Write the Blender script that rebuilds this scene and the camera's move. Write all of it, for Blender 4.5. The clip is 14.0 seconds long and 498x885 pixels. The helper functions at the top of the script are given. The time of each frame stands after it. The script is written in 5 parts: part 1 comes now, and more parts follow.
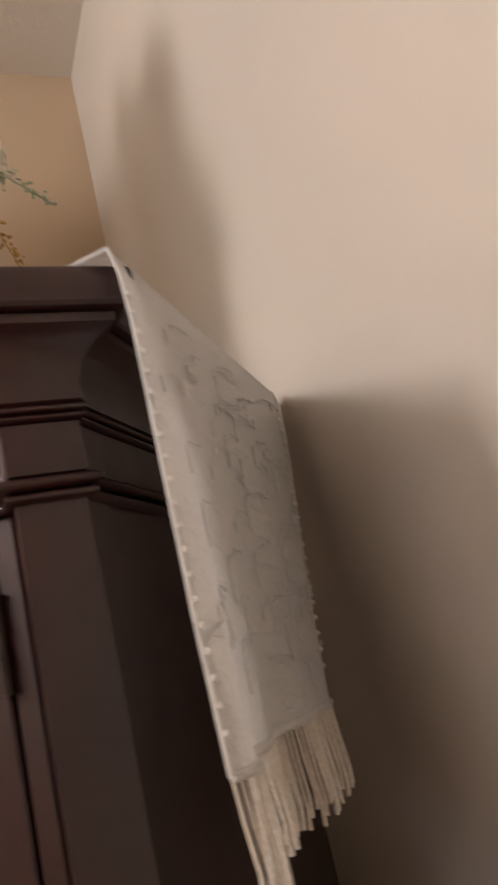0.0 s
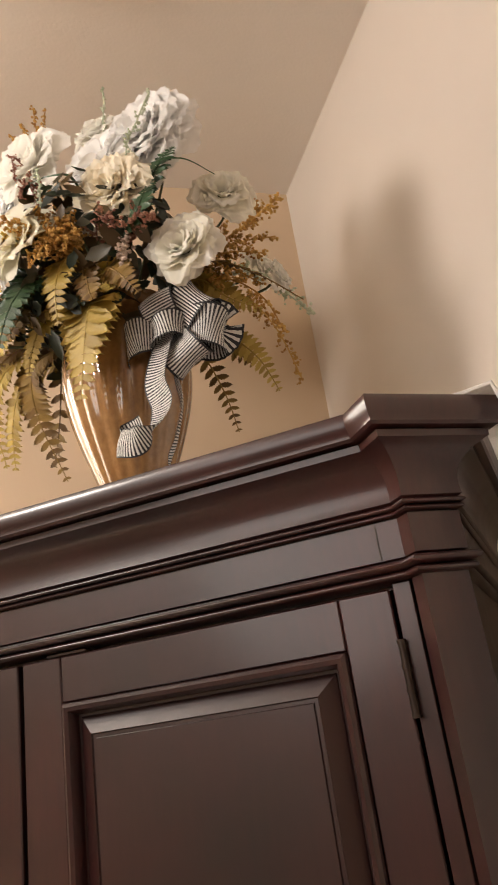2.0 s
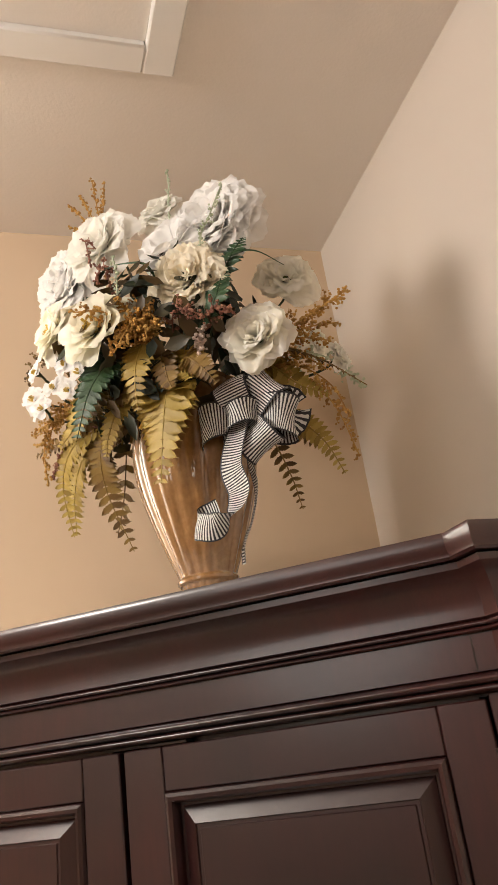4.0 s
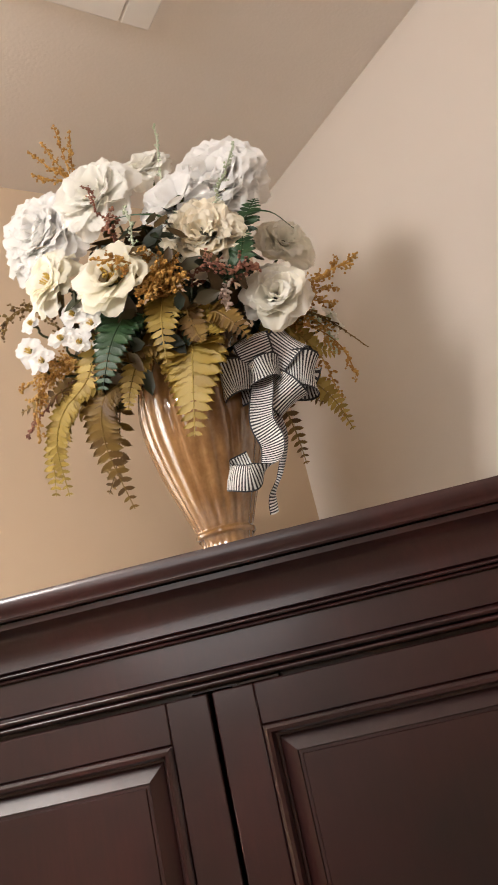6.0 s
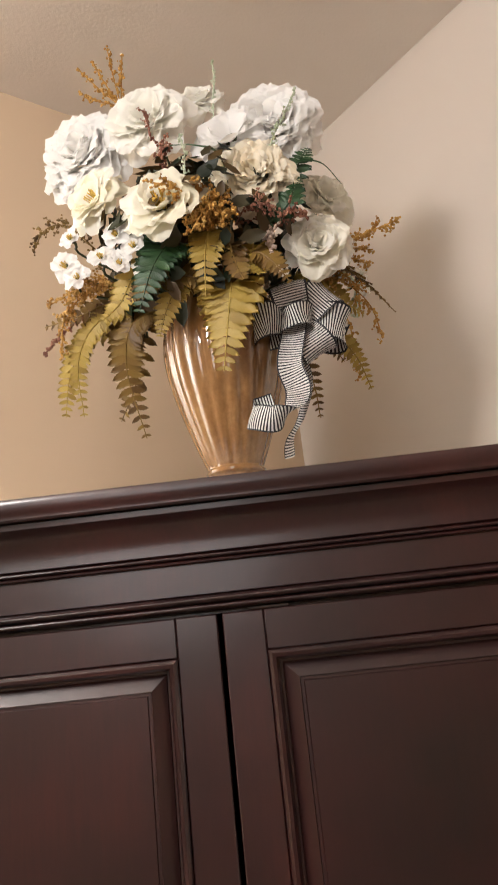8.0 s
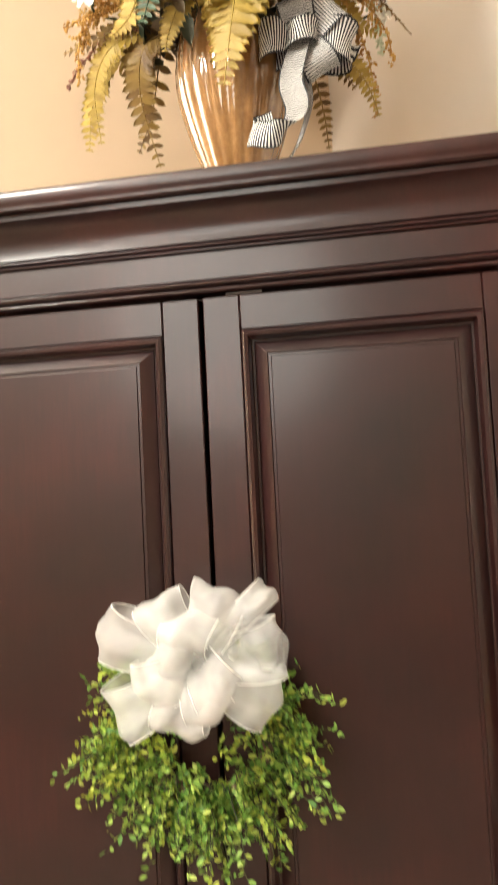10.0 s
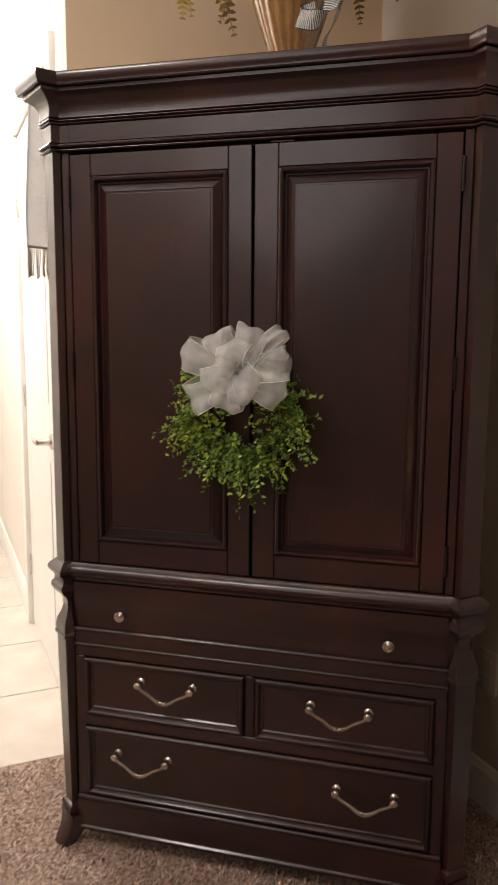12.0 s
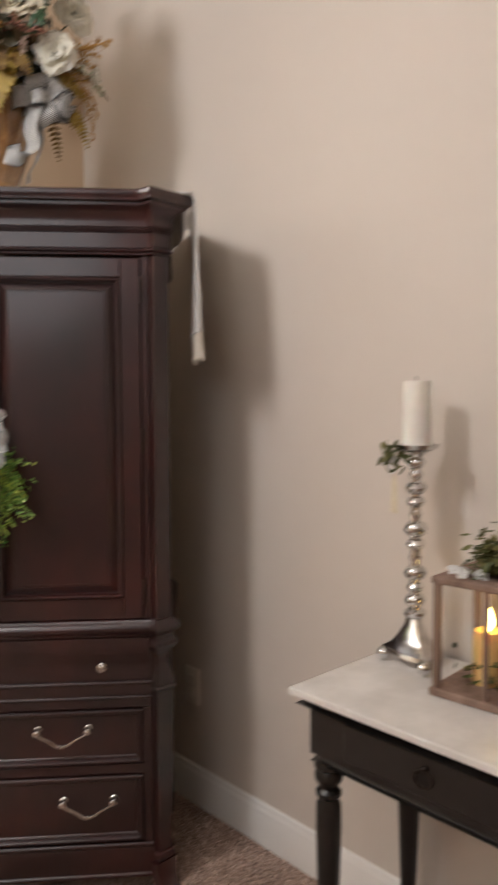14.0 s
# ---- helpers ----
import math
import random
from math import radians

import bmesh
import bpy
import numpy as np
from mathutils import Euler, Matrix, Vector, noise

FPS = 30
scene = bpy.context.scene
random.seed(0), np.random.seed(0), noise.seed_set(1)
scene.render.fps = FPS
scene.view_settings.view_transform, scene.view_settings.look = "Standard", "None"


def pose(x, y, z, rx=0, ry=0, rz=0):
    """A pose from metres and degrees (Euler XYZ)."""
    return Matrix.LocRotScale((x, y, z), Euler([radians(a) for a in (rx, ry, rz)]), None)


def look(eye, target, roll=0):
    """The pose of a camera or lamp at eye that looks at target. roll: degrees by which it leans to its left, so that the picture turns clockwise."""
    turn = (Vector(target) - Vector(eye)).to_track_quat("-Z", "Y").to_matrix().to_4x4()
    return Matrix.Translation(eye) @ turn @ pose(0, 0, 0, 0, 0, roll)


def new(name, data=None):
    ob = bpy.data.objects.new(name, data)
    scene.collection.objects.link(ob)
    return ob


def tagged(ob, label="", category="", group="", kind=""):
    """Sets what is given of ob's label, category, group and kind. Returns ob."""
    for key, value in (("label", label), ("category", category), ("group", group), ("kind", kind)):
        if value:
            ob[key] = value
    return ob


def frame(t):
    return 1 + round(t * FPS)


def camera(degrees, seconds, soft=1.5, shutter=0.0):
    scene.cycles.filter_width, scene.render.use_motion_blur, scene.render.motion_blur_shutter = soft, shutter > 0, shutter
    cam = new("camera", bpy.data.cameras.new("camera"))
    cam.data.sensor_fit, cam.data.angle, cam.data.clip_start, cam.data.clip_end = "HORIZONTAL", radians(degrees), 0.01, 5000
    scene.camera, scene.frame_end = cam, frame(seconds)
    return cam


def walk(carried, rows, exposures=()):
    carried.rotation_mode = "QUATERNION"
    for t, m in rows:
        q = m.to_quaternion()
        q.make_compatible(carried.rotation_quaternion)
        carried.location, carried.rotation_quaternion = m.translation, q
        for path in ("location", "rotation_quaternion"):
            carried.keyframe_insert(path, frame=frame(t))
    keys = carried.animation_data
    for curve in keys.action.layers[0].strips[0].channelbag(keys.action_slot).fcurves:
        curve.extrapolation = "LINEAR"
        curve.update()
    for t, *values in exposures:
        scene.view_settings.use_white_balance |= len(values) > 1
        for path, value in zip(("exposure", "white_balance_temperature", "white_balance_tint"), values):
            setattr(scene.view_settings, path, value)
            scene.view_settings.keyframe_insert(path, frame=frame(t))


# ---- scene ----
cam = camera(37.0, 14.0, shutter=0.5)
PATH = [
    (0, (0.721, -0.434, 1.529), (0.237, 1.44, 2.033), -13.9),
    (0.5, (0.653, -0.507, 1.542), (0.164, 1.341, 2.127), -12.3),
    (1, (0.59, -0.562, 1.545), (-0.009, 1.233, 2.193), -11.3),
    (1.5, (0.559, -0.621, 1.54), (-0.079, 1.14, 2.241), -10.0),
    (2, (0.555, -0.674, 1.538), (-0.102, 1.069, 2.265), -8.5),
    (2.5, (0.552, -0.716, 1.533), (-0.137, 1.008, 2.278), -7.1),
    (3, (0.551, -0.759, 1.555), (-0.14, 0.956, 2.316), -6.3),
    (3.2, (0.55, -0.779, 1.575), (-0.142, 0.935, 2.338), -6.4),
    (5.3, (0.271, -0.813, 1.648), (0.018, 1.048, 2.334), -14.2),
    (5.5, (0.231, -0.838, 1.64), (0.048, 1.037, 2.313), -14.6),
    (6, (0.184, -0.898, 1.632), (0.033, 0.996, 2.257), -13.1),
    (6.5, (0.13, -0.92, 1.622), (-0.014, 0.981, 2.227), -9.9),
    (7, (0.099, -0.918, 1.617), (-0.042, 0.99, 2.197), -7.6),
    (7.5, (0.079, -0.914, 1.611), (-0.02, 1.003, 2.17), -6.5),
    (7.7, (0.081, -0.91, 1.605), (0.029, 1.009, 2.165), -6.2),
    (10, (0.212, -0.960, 1.380), (-0.103, 0.990, 1.514), -2.9),
    (10.5, (0.317, -1.151, 1.326), (-0.09, 0.807, 1.337), -1.8),
    (11, (0.345, -1.248, 1.307), (-0.045, 0.71, 1.194), -1.6),
    (11.5, (0.418, -1.406, 1.261), (-0.066, 0.518, 1.008), 0.1),
    (12, (0.399, -1.537, 1.256), (-0.104, 0.377, 0.972), 0.4),
    (12.5, (0.34, -1.665, 1.252), (-0.05, 0.267, 0.913), 1.2),
    (13, (0.318, -1.767, 1.263), (0.113, 0.192, 0.914), 1.8),
    (13.5, (0.399, -1.822, 1.292), (0.337, 0.16, 1.031), 1.3),
    (14, (0.519, -1.901, 1.294), (0.695, 0.087, 1.174), -0.2),
]
LIGHT = ((0, -0.2, 5750, 10), (0.5, -0.1, 5750, 10), (1.5, 0.03, 6050, 10), (3, 0.02, 6150, 9), (5.5, -0.1, 5750, 8), (7.7, -0.1, 5700, 8), (10, 0.86, 5950, 2), (11, 0.75, 5750, 3), (11.5, -0.1, 5950, 7),
         (12, -0.78, 5950, 11), (12.6, -0.7, 5950, 11), (13, -0.3, 5650, 9), (13.5, 0.05, 5500, 6), (14, -0.25, 5450, 7))
walk(cam, [(t, look(eye, target, roll)) for t, eye, target, roll in PATH], LIGHT)

# ---- light ----
world = bpy.data.worlds.new("world")
scene.world = world
world.use_nodes = True
world.node_tree.nodes["Background"].inputs[0].default_value = (0.9, 0.8, 0.7, 1)
world.node_tree.nodes["Background"].inputs[1].default_value = 0.02

# Plan: the corner of the two walls; DU runs along the side wall, VN from it into the room.
CX, CY = 0.165, 0.92
DU = Vector((0.616, -0.7877, 0))
VN = Vector((-0.7877, -0.616, 0))
CEIL = 2.865


def at(u, v, z=0.0):
    return Vector((CX, CY, z)) + DU * u + VN * v


# local x runs against DU, y into the room
ROOM = Matrix.Translation((CX, CY, 0)) @ Matrix(((-DU.x, VN.x, 0, 0), (-DU.y, VN.y, 0, 0), (0, 0, 1, 0), (0, 0, 0, 1)))
LAMP_AT = Vector((-0.92, -1.22, 2.70))


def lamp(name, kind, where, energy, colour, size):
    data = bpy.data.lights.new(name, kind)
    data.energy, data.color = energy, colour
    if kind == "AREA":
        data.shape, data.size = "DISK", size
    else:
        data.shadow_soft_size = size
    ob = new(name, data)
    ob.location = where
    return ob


lamp("room_lamp", "POINT", LAMP_AT, 98, (1.0, 0.88, 0.76), 0.22)
# Large soft fill added to lift flowers and walls; no known fixture stands here.
lamp("room_fill_light", "POINT", at(2.6, 2.9, 2.30), 46, (1.0, 0.90, 0.80), 0.60)
lamp("hall_lamp", "POINT", at(-1.3, 1.65, 2.55), 150, (1.0, 0.95, 0.88), 0.10)


# ---- materials ----
def material(name, colour, rough=0.5, metal=0.0, **more):
    m = bpy.data.materials.new(name)
    m.use_nodes = True
    n = m.node_tree.nodes
    b = n["Principled BSDF"]
    b.inputs["Base Color"].default_value = (*colour, 1)
    b.inputs["Roughness"].default_value = rough
    b.inputs["Metallic"].default_value = metal
    for key, value in more.items():
        b.inputs[key.replace("_", " ")].default_value = value
    return m, n, m.node_tree.links, b


def coords(n, l, scale=(1, 1, 1), kind="Object"):
    tc, mp = n.new("ShaderNodeTexCoord"), n.new("ShaderNodeMapping")
    mp.inputs["Scale"].default_value = scale
    l.new(tc.outputs[kind], mp.inputs["Vector"])
    return mp.outputs["Vector"]


def noise_node(n, l, vec, scale, detail=4.0, rough=0.55):
    t = n.new("ShaderNodeTexNoise")
    t.inputs["Scale"].default_value, t.inputs["Detail"].default_value, t.inputs["Roughness"].default_value = scale, detail, rough
    l.new(vec, t.inputs["Vector"])
    return t.outputs["Fac"]


def ramp(n, l, fac, stops):
    r = n.new("ShaderNodeValToRGB")
    e = r.color_ramp.elements
    while len(e) < len(stops):
        e.new(0.5)
    for el, (p, c) in zip(e, stops):
        el.position, el.color = p, (*c, 1)
    l.new(fac, r.inputs["Fac"])
    return r.outputs["Color"]


def bump(n, l, b, height, strength=0.2, distance=0.002):
    k = n.new("ShaderNodeBump")
    k.inputs["Strength"].default_value, k.inputs["Distance"].default_value = strength, distance
    l.new(height, k.inputs["Height"])
    l.new(k.outputs["Normal"], b.inputs["Normal"])


def math_node(n, l, op, a, c):
    m = n.new("ShaderNodeMath")
    m.operation = op
    for i, v in enumerate((a, c)):
        if isinstance(v, (int, float)):
            m.inputs[i].default_value = v
        else:
            l.new(v, m.inputs[i])
    return m.outputs[0]


def speckled(name, a, c, rough, scale, bump_scale=0.0, strength=0.2, distance=0.002, stretch=(1, 1, 1), kind="Object", lo=0.35, hi=0.65, **more):
    """Two tones mixed by noise, with an optional finer relief."""
    m, n, l, b = material(name, a, rough, **more)
    v = coords(n, l, stretch, kind)
    l.new(ramp(n, l, noise_node(n, l, v, scale), ((lo, a), (hi, c))), b.inputs["Base Color"])
    if bump_scale:
        bump(n, l, b, noise_node(n, l, v, bump_scale, 3), strength, distance)
    return m


def tinted(name, stops, rough=0.6, grain=60.0, translucent=0.0, sheen=0.0, strength=0.15):
    """Petals and leaves: each object takes a tone of its own, with a fine grain on it."""
    m, n, l, b = material(name, stops[0], rough)
    info = n.new("ShaderNodeObjectInfo")
    v = coords(n, l)
    f = math_node(n, l, "ADD", math_node(n, l, "MULTIPLY", info.outputs["Random"], 0.65), math_node(n, l, "MULTIPLY", noise_node(n, l, v, grain), 0.35))
    k = len(stops)
    c = ramp(n, l, f, [(0.12 + 0.76 * i / (k - 1), s) for i, s in enumerate(stops)])
    l.new(c, b.inputs["Base Color"])
    b.inputs["Sheen Weight"].default_value = sheen
    bump(n, l, b, noise_node(n, l, v, grain * 3), strength, 0.001)
    if translucent:
        t, mix = n.new("ShaderNodeBsdfTranslucent"), n.new("ShaderNodeMixShader")
        l.new(c, t.inputs["Color"])
        mix.inputs[0].default_value = translucent
        l.new(b.outputs[0], mix.inputs[1])
        l.new(t.outputs[0], mix.inputs[2])
        l.new(mix.outputs[0], n["Material Output"].inputs["Surface"])
    return m


def wood_material():
    m, n, l, b = material("espresso_stained_wood", (0.02, 0.008, 0.006), 0.3)
    v = coords(n, l, (9, 9, 0.9))
    w = coords(n, l)
    grain = noise_node(n, l, v, 14, 6, 0.65)
    cloud = noise_node(n, l, w, 3.2, 3)
    mixed = math_node(n, l, "ADD", math_node(n, l, "MULTIPLY", grain, 0.18), math_node(n, l, "MULTIPLY", cloud, 0.82))
    l.new(ramp(n, l, mixed, ((0.30, (0.007, 0.0024, 0.0024)), (0.52, (0.024, 0.0052, 0.0048)), (0.74, (0.062, 0.0115, 0.0092)))), b.inputs["Base Color"])
    r = n.new("ShaderNodeMapRange")
    r.inputs["To Min"].default_value, r.inputs["To Max"].default_value = 0.36, 0.50
    l.new(noise_node(n, l, w, 22, 5), r.inputs["Value"])
    l.new(r.outputs[0], b.inputs["Roughness"])
    b.inputs["Coat Weight"].default_value, b.inputs["Coat Roughness"].default_value = 0.60, 0.17
    b.inputs["Coat IOR"].default_value = 1.5
    b.inputs["Specular IOR Level"].default_value = 0.48
    bump(n, l, b, math_node(n, l, "ADD", grain, math_node(n, l, "MULTIPLY", noise_node(n, l, w, 26, 3), 1.6)), 0.07, 0.001)
    return m


def carpet_material():
    m, n, l, b = material("frieze_carpet", (0.2, 0.15, 0.12), 0.95)
    v = coords(n, l)
    f = math_node(n, l, "ADD", math_node(n, l, "MULTIPLY", noise_node(n, l, v, 110, 3), 0.75), math_node(n, l, "MULTIPLY", noise_node(n, l, v, 7, 3), 0.25))
    l.new(ramp(n, l, f, ((0.36, (0.13, 0.085, 0.062)), (0.5, (0.37, 0.265, 0.21)), (0.64, (0.58, 0.45, 0.37)))), b.inputs["Base Color"])
    bump(n, l, b, noise_node(n, l, v, 140, 2), 0.9, 0.008)
    return m


def pile_material():
    m, n, l, b = material("carpet_pile", (0.3, 0.24, 0.2), 0.9)
    g = n.new("ShaderNodeNewGeometry")
    v = coords(n, l)
    f = math_node(n, l, "ADD", math_node(n, l, "MULTIPLY", g.outputs["Random Per Island"], 0.7), math_node(n, l, "MULTIPLY", noise_node(n, l, v, 9, 3), 0.3))
    l.new(ramp(n, l, f, ((0.12, (0.34, 0.235, 0.18)), (0.45, (0.54, 0.39, 0.305)), (0.8, (0.72, 0.56, 0.46)))), b.inputs["Base Color"])
    return m


def stripe_material():
    m, n, l, b = material("striped_ribbon", (0.7, 0.68, 0.65), 0.55)
    s = n.new("ShaderNodeSeparateXYZ")
    u = n.new("ShaderNodeUVMap")
    l.new(u.outputs["UV"], s.inputs[0])
    stripe = math_node(n, l, "GREATER_THAN", math_node(n, l, "FRACT", math_node(n, l, "MULTIPLY", s.outputs["X"], 235.0), 0.0), 0.50)
    edge = math_node(n, l, "GREATER_THAN", math_node(n, l, "ABSOLUTE", math_node(n, l, "SUBTRACT", s.outputs["Y"], 0.5), 0.0), 0.45)
    dark = math_node(n, l, "MAXIMUM", stripe, edge)
    l.new(ramp(n, l, dark, ((0.0, (0.66, 0.65, 0.62)), (1.0, (0.012, 0.012, 0.015)))), b.inputs["Base Color"])
    bump(n, l, b, noise_node(n, l, coords(n, l), 900, 2), 0.15, 0.0005)
    return m


def lace_material():
    m, n, l, b = material("ivory_lace", (0.78, 0.74, 0.68), 0.5)
    v = coords(n, l)
    w = n.new("ShaderNodeTexWave")
    w.wave_type = "RINGS"
    w.inputs["Scale"].default_value, w.inputs["Distortion"].default_value, w.inputs["Detail"].default_value = 14, 9, 3
    w.inputs["Detail Scale"].default_value = 2.2
    l.new(v, w.inputs["Vector"])
    thread = ramp(n, l, w.outputs["Fac"], ((0.80, (0, 0, 0)), (0.93, (1, 1, 1))))
    l.new(ramp(n, l, noise_node(n, l, v, 300, 2), ((0.3, (0.78, 0.77, 0.75)), (0.7, (0.90, 0.89, 0.87)))), b.inputs["Base Color"])
    hgt = math_node(n, l, "ADD", math_node(n, l, "MULTIPLY", thread, 1.0), math_node(n, l, "MULTIPLY", noise_node(n, l, v, 600, 2), 0.25))
    bump(n, l, b, hgt, 0.55, 0.003)
    b.inputs["Sheen Weight"].default_value = 0.4
    t, mix = n.new("ShaderNodeBsdfTranslucent"), n.new("ShaderNodeMixShader")
    t.inputs["Color"].default_value = (0.8, 0.78, 0.76, 1)
    mix.inputs[0].default_value = 0.36
    l.new(b.outputs[0], mix.inputs[1])
    l.new(t.outputs[0], mix.inputs[2])
    l.new(mix.outputs[0], n["Material Output"].inputs["Surface"])
    return m


def organza_material():
    m, n, l, b = material("white_organza", (0.93, 0.94, 0.93), 0.35)
    v = coords(n, l)
    bump(n, l, b, noise_node(n, l, v, 45, 2), 0.35, 0.003)
    b.inputs["Sheen Weight"].default_value = 0.5
    tl, tr = n.new("ShaderNodeBsdfTranslucent"), n.new("ShaderNodeBsdfTransparent")
    tl.inputs["Color"].default_value = (0.95, 0.97, 0.95, 1)
    m1, m2 = n.new("ShaderNodeMixShader"), n.new("ShaderNodeMixShader")
    m1.inputs[0].default_value = 0.18
    l.new(b.outputs[0], m1.inputs[1])
    l.new(tl.outputs[0], m1.inputs[2])
    sheer = n.new("ShaderNodeMapRange")
    sheer.inputs["From Min"].default_value, sheer.inputs["From Max"].default_value = 0.35, 0.65
    sheer.inputs["To Min"].default_value, sheer.inputs["To Max"].default_value = 0.48, 0.76
    l.new(noise_node(n, l, v, 14, 2), sheer.inputs["Value"])
    l.new(sheer.outputs[0], m2.inputs[0])
    l.new(m1.outputs[0], m2.inputs[1])
    l.new(tr.outputs[0], m2.inputs[2])
    l.new(m2.outputs[0], n["Material Output"].inputs["Surface"])
    return m


def vase_material():
    m, n, l, b = material("amber_lustre_glaze", (0.30, 0.15, 0.06), 0.12)
    v = coords(n, l, (1, 1, 0.25))
    w = coords(n, l)
    f = math_node(n, l, "ADD", math_node(n, l, "MULTIPLY", noise_node(n, l, v, 34, 4), 0.75), math_node(n, l, "MULTIPLY", noise_node(n, l, w, 120, 3), 0.25))
    l.new(ramp(n, l, f, ((0.3, (0.17, 0.078, 0.025)), (0.5, (0.27, 0.138, 0.048)), (0.7, (0.38, 0.215, 0.086)))), b.inputs["Base Color"])
    b.inputs["Coat Weight"].default_value, b.inputs["Coat Roughness"].default_value = 1.0, 0.03
    b.inputs["Coat IOR"].default_value = 1.7
    return m


PAINT = speckled("beige_wall_paint", (0.66, 0.595, 0.52), (0.68, 0.61, 0.535), 0.75, 2.0, 260, 0.12, 0.0012)
TAN_PAINT = speckled("tan_wall_paint", (0.62, 0.475, 0.32), (0.64, 0.49, 0.335), 0.75, 2.0, 260, 0.12, 0.0012)
CEILING_PAINT = speckled("ceiling_paint", (0.82, 0.765, 0.70), (0.84, 0.785, 0.72), 0.85, 1.5, 140, 0.25, 0.002)
TRIM = speckled("white_trim_paint", (0.84, 0.82, 0.78), (0.87, 0.85, 0.81), 0.35, 3, 60, 0.05, 0.001)
HALL_PAINT = speckled("cream_hall_paint", (0.78, 0.73, 0.66), (0.80, 0.75, 0.68), 0.8, 2, 260, 0.12, 0.001)
WOOD = wood_material()
CARPET, PILE = carpet_material(), pile_material()
TILE = speckled("cream_floor_tile", (0.62, 0.56, 0.48), (0.70, 0.65, 0.57), 0.3, 7)
GROUT = speckled("tile_grout", (0.36, 0.32, 0.27), (0.42, 0.38, 0.32), 0.9, 40)
NICKEL = speckled("brushed_nickel", (0.56, 0.53, 0.50), (0.68, 0.65, 0.61), 0.24, 60, 300, 0.05, 0.0005, metal=1.0)
HINGE = speckled("dark_bronze_hinge", (0.030, 0.022, 0.018), (0.05, 0.036, 0.028), 0.35, 60, metal=0.7)
LACE, ORGANZA, STRIPES, VASE = lace_material(), organza_material(), stripe_material(), vase_material()
CORD = speckled("ivory_fringe_cord", (0.62, 0.56, 0.47), (0.78, 0.73, 0.65), 0.6, 300, 900, 0.5, 0.001)
PLASTIC = speckled("ivory_plate_plastic", (0.74, 0.69, 0.60), (0.77, 0.72, 0.63), 0.35, 20)
BLACK = speckled("black_painted_wood", (0.008, 0.007, 0.006), (0.016, 0.013, 0.011), 0.28, 14, 90, 0.08, 0.001)
MARBLE = speckled("pale_stone_top", (0.60, 0.57, 0.53), (0.74, 0.71, 0.67), 0.25, 9)
SILVER = speckled("mercury_silver", (0.55, 0.54, 0.53), (0.86, 0.85, 0.84), 0.14, 45, 120, 0.25, 0.001, metal=1.0)
WAX = speckled("white_candle_wax", (0.82, 0.79, 0.72), (0.88, 0.85, 0.79), 0.45, 20, 40, 0.1, 0.001, Subsurface_Weight=0.2)
RUSTIC = speckled("weathered_lantern_wood", (0.16, 0.10, 0.07), (0.30, 0.20, 0.15), 0.75, 25, 80, 0.4, 0.002, stretch=(1, 1, 0.2))
KRAFT = speckled("paper_tag", (0.62, 0.54, 0.38), (0.70, 0.62, 0.45), 0.8, 80)
PEONY = tinted("white_silk_petal", ((0.94, 0.93, 0.90), (0.96, 0.95, 0.93), (0.98, 0.97, 0.95)), translucent=0.40, strength=0.03)
ROSE = tinted("cream_silk_petal", ((0.93, 0.90, 0.78), (0.95, 0.925, 0.83), (0.97, 0.95, 0.89)), translucent=0.40, strength=0.03)
IVORY = tinted("ivory_silk_petal", ((0.92, 0.90, 0.82), (0.94, 0.925, 0.86), (0.97, 0.955, 0.91)), translucent=0.40, strength=0.03)
PEACH = tinted("peach_cream_petal", ((0.92, 0.83, 0.64), (0.94, 0.87, 0.71), (0.96, 0.92, 0.80)), translucent=0.40, strength=0.03)
YELLOW = tinted("yellow_cream_petal", ((0.93, 0.88, 0.68), (0.95, 0.915, 0.77), (0.97, 0.94, 0.86)), translucent=0.40, strength=0.03)
PISTIL = tinted("yellow_flower_heart", ((0.60, 0.40, 0.05), (0.72, 0.52, 0.12)))
OLIVE = tinted("olive_gold_fern", ((0.24, 0.155, 0.020), (0.37, 0.26, 0.040), (0.48, 0.35, 0.075)), 0.5, translucent=0.15)
BROWNFERN = tinted("brown_fern", ((0.09, 0.046, 0.010), (0.18, 0.10, 0.018), (0.26, 0.165, 0.03)), 0.5, translucent=0.12)
GREENFERN = tinted("dark_green_fern", ((0.012, 0.035, 0.011), (0.022, 0.062, 0.018), (0.035, 0.085, 0.026)), 0.45, translucent=0.1)
ASTILBE = tinted("ochre_astilbe", ((0.30, 0.14, 0.022), (0.46, 0.25, 0.045), (0.56, 0.34, 0.09)), 0.7)
RUST = tinted("rust_astilbe", ((0.15, 0.055, 0.035), (0.28, 0.115, 0.07), (0.38, 0.20, 0.13)), 0.7)
BLUSH = tinted("blush_blossom", ((0.55, 0.42, 0.34), (0.66, 0.55, 0.46)), 0.6, translucent=0.2)
DARKLEAF = tinted("dark_filler_leaf", ((0.012, 0.016, 0.008), (0.03, 0.035, 0.012), (0.075, 0.048, 0.014)), 0.5)
STEM = speckled("green_stem", (0.03, 0.05, 0.015), (0.07, 0.07, 0.02), 0.6, 60)
VALLEY = tinted("pale_green_spike", ((0.40, 0.47, 0.30), (0.62, 0.66, 0.52)), 0.6)


